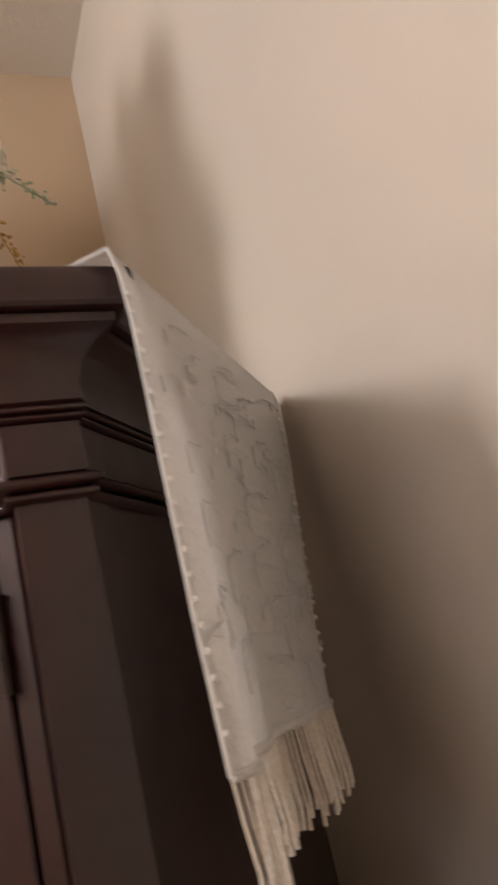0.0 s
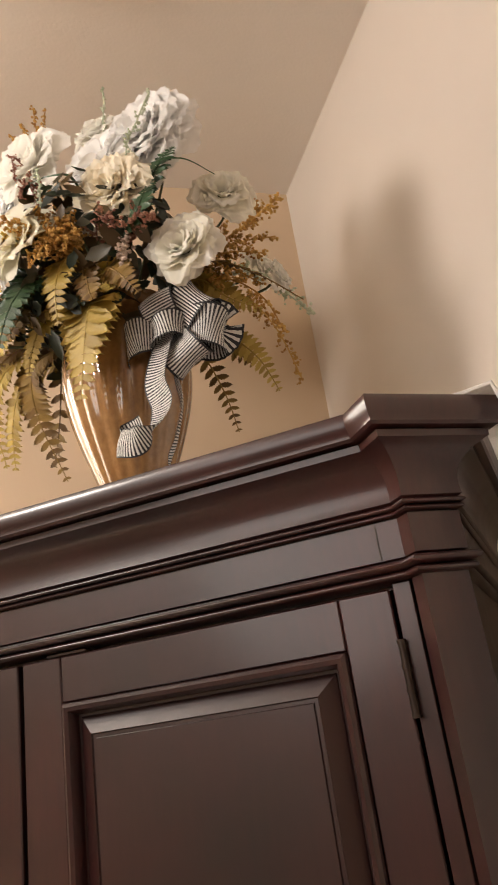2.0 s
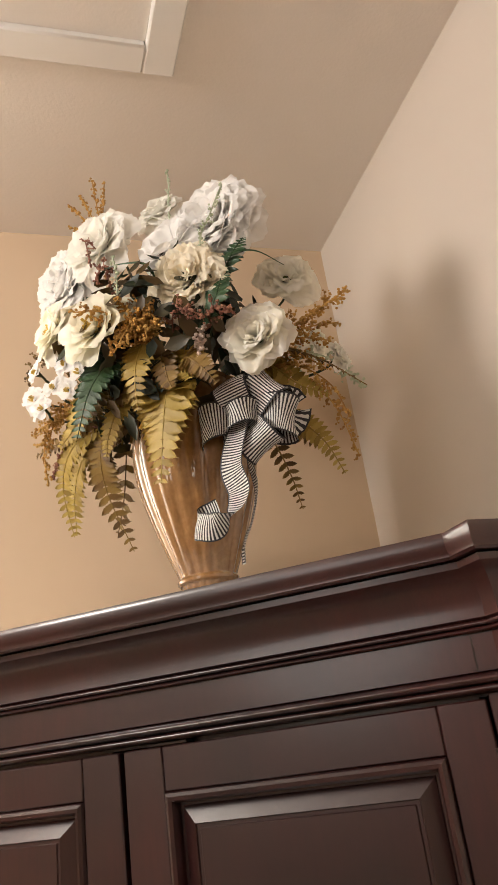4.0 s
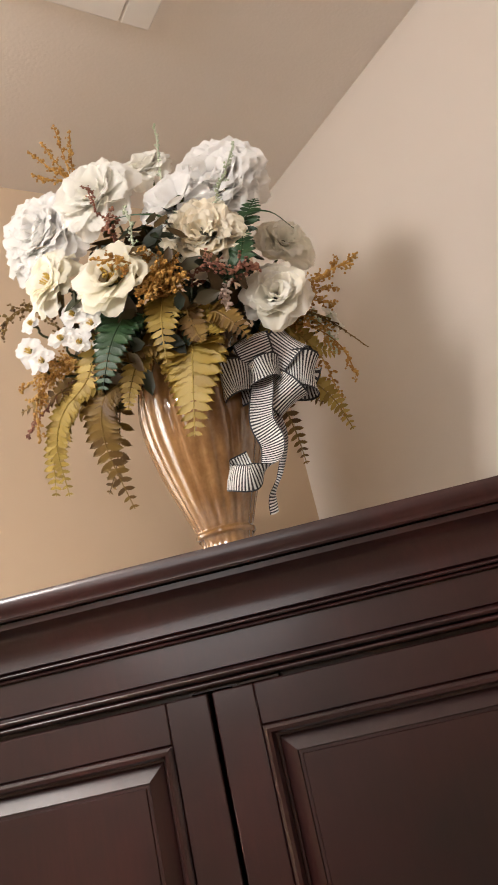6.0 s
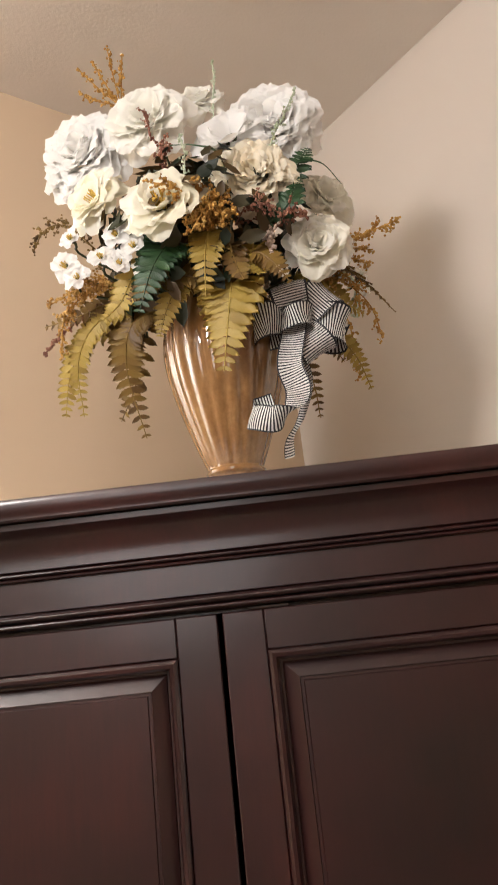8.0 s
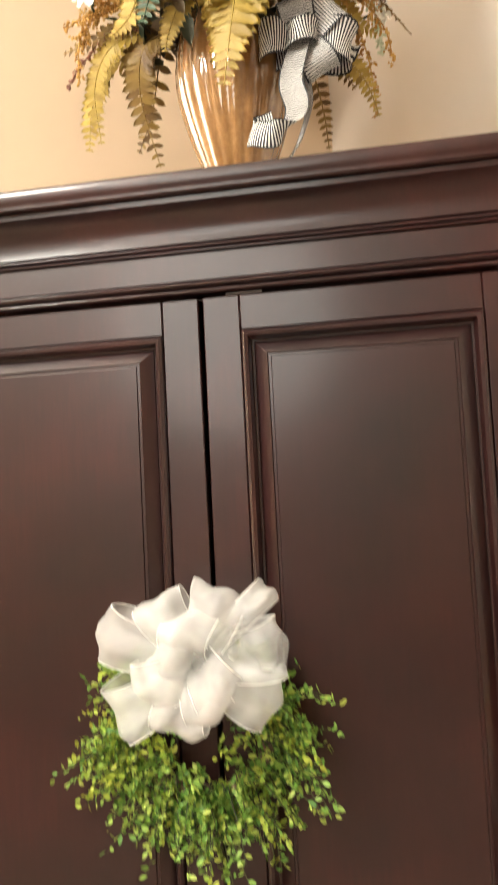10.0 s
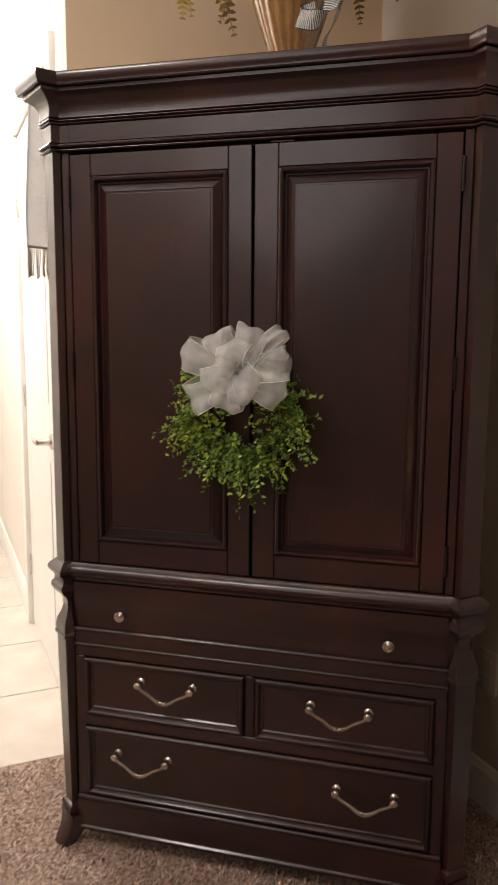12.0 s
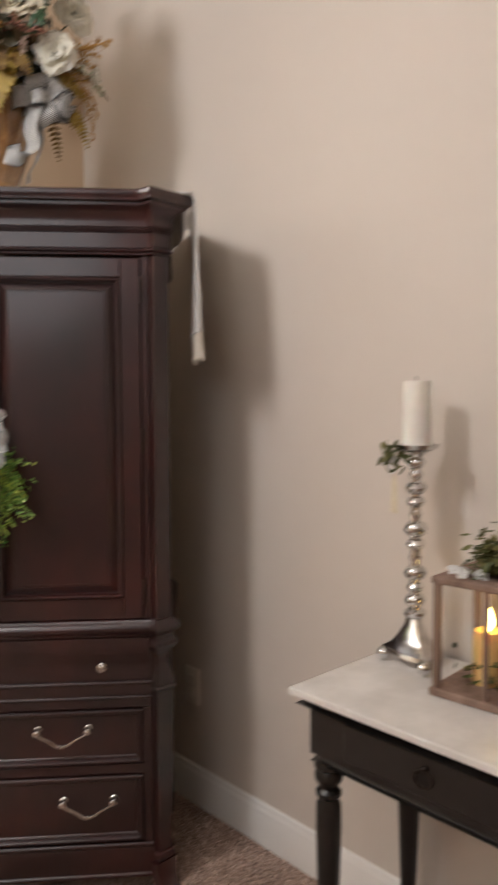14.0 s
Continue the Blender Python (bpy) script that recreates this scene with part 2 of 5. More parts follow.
def island_leaf(name, stops, rough=0.5):
    m, n, l, b = material(name, stops[0], rough)
    g = n.new("ShaderNodeNewGeometry")
    c = ramp(n, l, g.outputs["Random Per Island"], [(i / (len(stops) - 1), s) for i, s in enumerate(stops)])
    l.new(c, b.inputs["Base Color"])
    t, mix = n.new("ShaderNodeBsdfTranslucent"), n.new("ShaderNodeMixShader")
    l.new(c, t.inputs["Color"])
    mix.inputs[0].default_value = 0.2
    l.new(b.outputs[0], mix.inputs[1])
    l.new(t.outputs[0], mix.inputs[2])
    l.new(mix.outputs[0], n["Material Output"].inputs["Surface"])
    return m


BOX_GREEN = island_leaf("boxwood_leaf", ((0.10, 0.24, 0.04), (0.21, 0.40, 0.06), (0.34, 0.52, 0.10), (0.52, 0.62, 0.12)))
BOX_YELLOW = island_leaf("yellow_boxwood_leaf", ((0.28, 0.44, 0.05), (0.44, 0.56, 0.07), (0.56, 0.60, 0.09)))
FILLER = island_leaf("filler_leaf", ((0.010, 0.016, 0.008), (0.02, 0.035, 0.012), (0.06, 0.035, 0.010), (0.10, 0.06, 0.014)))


# ---- building blocks ----
def part(name, bm, mat, parent=None, label="", smooth=38.0):
    me = bpy.data.meshes.new(name)
    bmesh.ops.recalc_face_normals(bm, faces=bm.faces) if len(bm.faces) < 6000 else None
    bm.to_mesh(me)
    bm.free()
    me.materials.append(mat)
    if smooth:
        me.shade_smooth()
        me.set_sharp_from_angle(angle=radians(smooth))
    ob = new(name, me)
    if parent:
        ob.parent = parent
    if label:
        tagged(ob, label)
    return ob


def empty(name, where, label, category, group="", m=None):
    ob = new(name)
    ob.empty_display_size = 0.05
    ob.matrix_world = m if m is not None else Matrix.Translation(where)
    return tagged(ob, label, category, group)


def shared(name, me, parent, m):
    ob = new(name, me)
    ob.parent = parent
    ob.matrix_local = m
    return ob


def box(bm, x0, x1, y0, y1, z0, z1, bevel=0.0, seg=1):
    made = bmesh.ops.create_cube(bm, size=1.0, matrix=Matrix.Translation(((x0 + x1) / 2, (y0 + y1) / 2, (z0 + z1) / 2)) @ Matrix.Diagonal((x1 - x0, y1 - y0, z1 - z0, 1)))
    if bevel:
        edges = {e for v in made["verts"] for e in v.link_edges}
        bmesh.ops.bevel(bm, geom=list(edges), offset=bevel, segments=seg, affect="EDGES", profile=0.5)
    return bm


def boxed(*args, **kw):
    return box(bmesh.new(), *args, **kw)


def quads(bm, rows, closed=False, uv=None):
    """Faces between rows of points."""
    vs = [[bm.verts.new(p) for p in r] for r in rows]
    lay = bm.loops.layers.uv.verify() if uv else None
    for i in range(len(vs) - 1):
        m = len(vs[i])
        for j in range(m if closed else m - 1):
            k = (j + 1) % m
            f = bm.faces.new((vs[i][j], vs[i][k], vs[i + 1][k], vs[i + 1][j]))
            if uv:
                for loop, (a, c) in zip(f.loops, ((i, j), (i, k), (i + 1, k), (i + 1, j))):
                    loop[lay].uv = uv[a][c]
    return vs


def lathe(bm, profile, seg=24, centre=(0, 0, 0), ripple=0.0, lobes=0, caps=True):
    rows = []
    for r, z in profile:
        row = []
        for j in range(seg):
            a = 2 * math.pi * j / seg
            k = r * (1 + ripple * (abs(math.sin(lobes * a / 2)) - 0.6)) if lobes else r
            row.append((centre[0] + k * math.cos(a), centre[1] + k * math.sin(a), centre[2] + z))
        rows.append(row)
    vs = quads(bm, rows, True)
    if caps:
        bm.faces.new(vs[0][::-1])
        bm.faces.new(vs[-1])
    return bm


def tube(bm, pts, radii, seg=8, caps=True):
    pts = [Vector(p) for p in pts]
    if isinstance(radii, (int, float)):
        radii = [radii] * len(pts)
    rows, side = [], None
    for i, p in enumerate(pts):
        t = (pts[min(i + 1, len(pts) - 1)] - pts[max(i - 1, 0)]).normalized()
        if side is None:
            side = t.orthogonal().normalized()
        side = (side - t * side.dot(t)).normalized()
        up = t.cross(side)
        rows.append([p + (side * math.cos(2 * math.pi * j / seg) + up * math.sin(2 * math.pi * j / seg)) * radii[i] for j in range(seg)])
    vs = quads(bm, rows, True)
    if caps:
        bm.faces.new(vs[0][::-1])
        bm.faces.new(vs[-1])
    return bm


def smooth_path(pts, per=6):
    """A Catmull-Rom line through the points."""
    p = [Vector(q) for q in pts]
    p = [2 * p[0] - p[1]] + p + [2 * p[-1] - p[-2]]
    out = []
    for i in range(1, len(p) - 2):
        for k in range(per):
            t = k / per
            out.append(0.5 * ((2 * p[i]) + (p[i + 1] - p[i - 1]) * t + (2 * p[i - 1] - 5 * p[i] + 4 * p[i + 1] - p[i + 2]) * t * t + (3 * p[i] - p[i - 1] - 3 * p[i + 1] + p[i + 2]) * t ** 3))
    out.append(p[-2])
    return out


def strip(bm, pts, across, width, cup=0.0, cols=5):
    """A ribbon along pts; across gives its width direction, one vector or one a point."""
    rows, uv, run = [], [], 0.0
    for i, p in enumerate(pts):
        t = (pts[min(i + 1, len(pts) - 1)] - pts[max(i - 1, 0)]).normalized()
        a = Vector(across[i]) if isinstance(across, list) else Vector(across)
        a = (a - t * a.dot(t)).normalized()
        nrm = t.cross(a)
        w = width[i] if isinstance(width, list) else width
        run += (p - pts[i - 1]).length if i else 0
        rows.append([p + a * w * (j / (cols - 1) - 0.5) + nrm * cup * (4 * (j / (cols - 1) - 0.5) ** 2) for j in range(cols)])
        uv.append([(run, j / (cols - 1)) for j in range(cols)])
    quads(bm, rows, uv=uv)
    return bm


def offset_line(outline, o):
    """The outline moved outwards (to the right of its direction) by o, with mitred corners."""
    pts = [Vector(p) for p in outline]
    normals = []
    for a, c in zip(pts, pts[1:]):
        t = (c - a).normalized()
        normals.append(Vector((t.y, -t.x)))
    out = [pts[0] + normals[0] * o]
    for i in range(1, len(pts) - 1):
        n0, n1 = normals[i - 1], normals[i]
        out.append(pts[i] + (n0 + n1) * (o / (1 + n0.dot(n1))))
    out.append(pts[-1] + normals[-1] * o)
    return out


def solid_sweep(bm, outline, profile):
    """A sweep with a top and a bottom across the back."""
    rows = [[bm.verts.new((p.x, p.y, z)) for p in offset_line(outline, o)] for o, z in profile]
    for r0, r1 in zip(rows, rows[1:]):
        for j in range(len(r0) - 1):
            bm.faces.new((r0[j], r0[j + 1], r1[j + 1], r1[j]))
        bm.faces.new((r0[-1], r0[0], r1[0], r1[-1]))
    bm.faces.new(rows[0][::-1])
    bm.faces.new(rows[-1])
    return bm


def frame_sweep(bm, x0, x1, z0, z1, profile, fill=True):
    """Nested rectangles in a front facing -y: profile rows are (inset, y)."""
    rows = [[(x0 + i, y, z0 + i), (x1 - i, y, z0 + i), (x1 - i, y, z1 - i), (x0 + i, y, z1 - i)] for i, y in profile]
    vs = quads(bm, rows, True)
    if fill:
        bm.faces.new(vs[-1])
    return bm


def slab(name, bm_or_pts, mat, label="", z0=None, z1=None, smooth=0):
    bm = bmesh.new()
    lo = [bm.verts.new((p.x, p.y, z0)) for p in bm_or_pts]
    hi = [bm.verts.new((p.x, p.y, z1)) for p in bm_or_pts]
    k = len(lo)
    bm.faces.new(lo[::-1])
    bm.faces.new(hi)
    for i in range(k):
        bm.faces.new((lo[i], lo[(i + 1) % k], hi[(i + 1) % k], hi[i]))
    ob = part(name, bm, mat, smooth=smooth)
    return tagged(ob, label, kind="structure")


def wall_block(name, u0, u1, v0, v1, z0, z1, mat, label):
    return slab(name, [at(u0, v0), at(u1, v0), at(u1, v1), at(u0, v1)], mat, label, z0, z1)


# ---- the shell ----
OPEN0, OPEN1 = 0.958, 1.95
wall_block("wall_side", -0.15, 6.3, -0.12, 0.0, 0, CEIL, PAINT, "beige painted side wall behind the console table")
wall_block("wall_corner", -0.12, 0.0, 0.0, OPEN0, 0, CEIL, TAN_PAINT, "unseen far wall, toned tan to dim reflections beside the hall opening")
wall_block("wall_corner_far", -0.12, 0.0, OPEN1, 5.4, 0, CEIL, TAN_PAINT, "unseen far wall, toned tan to dim reflections past the hall opening")
wall_block("wall_header", -0.12, 0.0, OPEN0, OPEN1, 2.45, CEIL, TAN_PAINT, "tan painted header above the hall opening")
# Two unseen walls, tan instead of beige to darken what the wood reflects.
wall_block("wall_opposite", -0.12, 6.3, 5.4, 5.52, 0, CEIL, TAN_PAINT, "unseen far wall, toned tan to dim reflections")
wall_block("wall_end", 6.3, 6.42, -0.12, 5.52, 0, CEIL, TAN_PAINT, "unseen far wall, toned tan to dim reflections")
wall_block("ceiling", -0.12, 6.42, -0.12, 5.52, CEIL, CEIL + 0.12, CEILING_PAINT, "matt pale painted ceiling")
slab("floor", [at(-0.06, -0.12), at(6.42, -0.12), at(6.42, 5.52), at(-0.06, 5.52)], CARPET, "beige frieze carpet", -0.1, 0.0)
# the hall
wall_block("wall_hall_right", -0.24, -0.12, 0.838, OPEN0, 0, CEIL, HALL_PAINT, "cream painted hall wall")
wall_block("wall_hall_right_far", -3.6, -1.20, 0.838, OPEN0, 0, CEIL, HALL_PAINT, "cream painted hall wall")
wall_block("wall_hall_over_door", -1.20, -0.24, 0.838, OPEN0, 2.06, CEIL, HALL_PAINT, "cream painted hall wall above the door")
wall_block("wall_hall_left", -3.6, -0.12, 2.35, 2.47, 0, CEIL, HALL_PAINT, "cream painted hall wall")
wall_block("wall_hall_end", -3.72, -3.6, 0.838, 2.47, 0, CEIL, HALL_PAINT, "cream painted hall end wall")
wall_block("ceiling_hall", -3.72, -0.12, 0.838, 2.47, CEIL, CEIL + 0.12, CEILING_PAINT, "pale hall ceiling")
hall_floor = slab("floor_hall", [at(-3.72, 0.8), at(-0.06, 0.8), at(-0.06, 2.5), at(-3.72, 2.5)], GROUT, "cream tiled hall floor", -0.1, -0.014)

BASE_PROFILE = ((0.0, 0.0), (0.015, 0.0), (0.015, 0.088), (0.0125, 0.094), (0.0125, 0.100), (0.008, 0.108), (0.006, 0.118), (0.0, 0.122))


def baseboard(u0, v0, u1, v1, label):
    """A skirting along a wall; it stands out to the right of its run."""
    bm = bmesh.new()
    a, c = at(u0, v0), at(u1, v1)
    t = (c - a).normalized()
    nrm = Vector((-t.y, t.x, 0))
    rows = [[p + nrm * o + Vector((0, 0, z)) for o, z in BASE_PROFILE] for p in (a, c)]
    vs = quads(bm, rows)
    bm.faces.new(vs[0])
    bm.faces.new(vs[1][::-1])
    tagged(part("baseboard", bm, TRIM, smooth=25), label, kind="structure")


baseboard(6.3, 0, 0, 0, "white moulded baseboard on the side wall")
baseboard(0, 0, 0, OPEN0, "white moulded baseboard beside the hall opening")
baseboard(-3.6, OPEN0, -3.6, 2.35, "white baseboard at the hall end")
baseboard(-1.26, OPEN0, -3.6, OPEN0, "white baseboard along the hall")


def ceiling_hatch():
    """A framed access panel on the ceiling, its corner over the cabinet."""
    h = tagged(new("ceiling_hatch"), "white trimmed access panel on the ceiling", "hatch")
    h.matrix_world = ROOM @ pose(-0.521 - 0.62, 0.505, CEIL)
    w, d, t = 0.62, 0.56, 0.062
    for x0, x1, y0, y1 in ((0, w, 0, t), (0, w, d - t, d), (0, t, t, d - t), (w - t, w, t, d - t)):
        part("trim_board", boxed(x0, x1, y0, y1, -0.02, 0.002, bevel=0.004), TRIM, h)
    part("panel", boxed(t, w - t, t, d - t, -0.006, 0.002, bevel=0.001), CEILING_PAINT, h)


ceiling_hatch()


def hall_door():
    m = ROOM @ Matrix.Translation((0.26, OPEN0, 0))
    d = tagged(new("door_1"), "white panelled hall door with lever handle", "door", kind="structure")
    d.matrix_world = m
    w, h = 0.92, 2.05
    # casing and jambs
    for x0, x1, z0, z1 in ((w - 0.02, w + 0.055, 0, h + 0.05), (-0.075, 0, 0, h + 0.05), (0, w - 0.02, h - 0.01, h + 0.055)):
        part("casing", boxed(x0, x1, -0.012, 0.018, z0, z1, bevel=0.004), TRIM, d)
    leaf = part("door_leaf", boxed(0.14, w - 0.025, -0.038, -0.002, 0.01, h - 0.015, bevel=0.002), TRIM, d)
    part("door_filler", boxed(0, 0.138, -0.03, 0.004, 0, h - 0.012, bevel=0.003), TRIM, d)
    for z0, z1 in ((0.2, 0.82), (1.02, 1.9)):
        part("door_panel", frame_sweep(bmesh.new(), 0.25, w - 0.13, z0, z1, ((0, 0.0), (0.008, -0.004), (0.02, -0.012), (0.05, -0.004))), TRIM, d)
    for z in (0.27, 1.0, 1.77):
        part("hinge", boxed(w - 0.032, w - 0.015, -0.004, 0.006, z - 0.045, z + 0.045, bevel=0.003), NICKEL, d)
    hb = bmesh.new()
    x, z = 0.18, 0.90
    lathe(hb, ((0.027, 0), (0.027, 0.006), (0.012, 0.012), (0.010, 0.05)), 16)
    bmesh.ops.transform(hb, matrix=pose(x, 0, z, -90), verts=hb.verts)
    tube(hb, [(x, 0.05, z), (x + 0.03, 0.053, z), (x + 0.105, 0.05, z - 0.004)], (0.010, 0.009, 0.007))
    part("door_handle", hb, NICKEL, d, "satin nickel lever handle")


hall_door()


def outlet():
    o = tagged(new("outlet_plate"), "ivory wall outlet plate low on the side wall", "outlet")
    o.matrix_world = ROOM @ pose(-0.613, 0, 0.378)
    part("plate", boxed(-0.036, 0.036, -0.001, 0.006, -0.058, 0.058, bevel=0.003, seg=2), PLASTIC, o)
    for z in (-0.022, 0.022):
        part("socket", boxed(-0.016, 0.016, 0.005, 0.008, z - 0.013, z + 0.013, bevel=0.002), PLASTIC, o)


outlet()


# ---- the armoire ----
CH = radians(41)
CDIR, CNRM = Vector((math.cos(CH), math.sin(CH))), Vector((math.sin(CH), -math.cos(CH)))
DEPTH = 0.43


def corner_points(start=0.436, proud=0.018, length=0.048):
    a = Vector((start, 0))
    p1 = a + CNRM * proud
    p2 = p1 + CDIR * length
    p3 = p2 - CNRM * 0.007
    return [a, p1, p2, p3]


POST = corner_points()
SIDE_X = POST[3].x


def cabinet_outline(back=DEPTH):
    right = POST + [Vector((SIDE_X, back))]
    left = [Vector((-p.x, p.y)) for p in right[::-1]]
    return left + right


def arc(o0, z0, o1, z1, bulge, k=6):
    """A curved run of a profile between two of its points."""
    out = []
    for i in range(k + 1):
        t = i / k
        nx, nz = z1 - z0, -(o1 - o0)
        h = bulge * 4 * t * (1 - t)
        out.append((o0 + (o1 - o0) * t + nx * h, z0 + (z1 - z0) * t + nz * h))
    return out


def rect_panel_profile(y=0.0):
    return ((0.0, y), (0.0015, y - 0.004), (0.005, y - 0.0065), (0.009, y - 0.005), (0.0115, y), (0.0125, y + 0.0095), (0.0155, y + 0.0100),
            (0.0165, y + 0.0082), (0.0335, y - 0.0014), (0.0345, y + 0.0005), (0.038, y + 0.0005), (0.039, y - 0.0012))


def knob_bm():
    bm = bmesh.new()
    lathe(bm, ((0.008, 0.0), (0.0075, 0.003), (0.0048, 0.007), (0.0048, 0.012), (0.0105, 0.016), (0.0135, 0.0205), (0.0125, 0.0255), (0.0085, 0.0275), (0.0075, 0.0268), (0.004, 0.029), (0.001, 0.0293)), 20)
    bmesh.ops.transform(bm, matrix=pose(0, 0, 0, 90), verts=bm.verts)
    return bm


def pull(parent, x, z, y):
    """A swagged bar pull between two turned posts."""
    h = new("drawer_pull")
    h.parent = parent
    h.location = (x, y, z)
    tagged(h, "brushed nickel swagged bar pull")
    for s in (-1, 1):
        bm = bmesh.new()
        lathe(bm, ((0.0105, 0.0), (0.0105, 0.002), (0.007, 0.005), (0.005, 0.010), (0.0052, 0.017), (0.0088, 0.0205), (0.0088, 0.0255), (0.005, 0.0285), (0.001, 0.029)), 16)
        bmesh.ops.transform(bm, matrix=pose(s * 0.064, 0, 0, 90), verts=bm.verts)
        part("post", bm, NICKEL, h)
    pts = smooth_path(((-0.064, -0.022, -0.002), (-0.052, -0.024, -0.010), (-0.034, -0.026, -0.018), (-0.016, -0.027, -0.030), (0, -0.027, -0.0345), (0.016, -0.027, -0.030), (0.034, -0.026, -0.018), (0.052, -0.024, -0.010), (0.064, -0.022, -0.002)), 4)
    part("bar", tube(bmesh.new(), pts, [0.0036 + 0.0012 * math.exp(-((p.x) / 0.02) ** 2) for p in pts], 8), NICKEL, h)
    for s in (-0.0055, 0.0055):
        bm = bmesh.new()
        lathe(bm, ((0.0045, -0.0022), (0.0066, -0.001), (0.0066, 0.001), (0.0045, 0.0022)), 12)
        bmesh.ops.transform(bm, matrix=pose(s, -0.027, -0.0335, 0, 90), verts=bm.verts)
        part("ring", bm, NICKEL, h)
    return h


def cabinet_door(parent, sign):
    d = new("cabinet_door")
    d.parent = parent
    tagged(d, "tall framed cabinet door with a raised panel")
    xa, xb = (0.0035, 0.4135) if sign > 0 else (-0.4135, -0.0025)
    m0, m1 = (0.0535, 0.3645) if sign > 0 else (-0.3645, -0.0530)
    z0, z1, p0, p1 = 0.729, 1.643, 0.783, 1.596
    b = 0.0016
    for name, a in (("stile", (xa, m0 - 0.0003, -0.001, 0.021, z0, z1)), ("stile", (m1 + 0.0003, xb, -0.001, 0.021, z0, z1)), ("rail", (m0, m1, -0.0008, 0.021, p1, z1)), ("rail", (m0, m1, -0.0008, 0.021, z0, p0))):
        part(name, boxed(*a, bevel=b), WOOD, d)
    part("raised_panel", frame_sweep(bmesh.new(), m0 + 0.0002, m1 - 0.0002, p0 + 0.0002, p1 - 0.0002, rect_panel_profile(0.0)), WOOD, d, smooth=30)
    hx = xb + 0.0025 if sign > 0 else xa - 0.0025
    for z in (1.565, 1.185, 0.80):
        bm = bmesh.new()
        tube(bm, [(hx, -0.004, z - 0.03), (hx, -0.004, z + 0.03)], 0.0036, 10)
        for zz in (-0.031, -0.010, 0.010, 0.031):
            tube(bm, [(hx, -0.004, z + zz - 0.0016), (hx, -0.004, z + zz + 0.0016)], 0.0043, 10)
        part("hinge", bm, HINGE, d, "dark bronze barrel hinge")


def framed_drawer(parent, x0, x1, z0, z1, pulls):
    d = new("drawer")
    d.parent = parent
    tagged(d, "moulded drawer front with nickel pulls")
    part("drawer_front", frame_sweep(bmesh.new(), x0, x1, z0, z1, ((0, 0.004), (0.0, -0.002), (0.003, -0.006), (0.008, -0.0065), (0.011, -0.003), (0.0125, 0.003), (0.0165, 0.0035), (0.019, 0.006), (0.026, 0.006))), WOOD, d, smooth=30)
    for x, z in pulls:
        pull(d, x, z, 0.006)


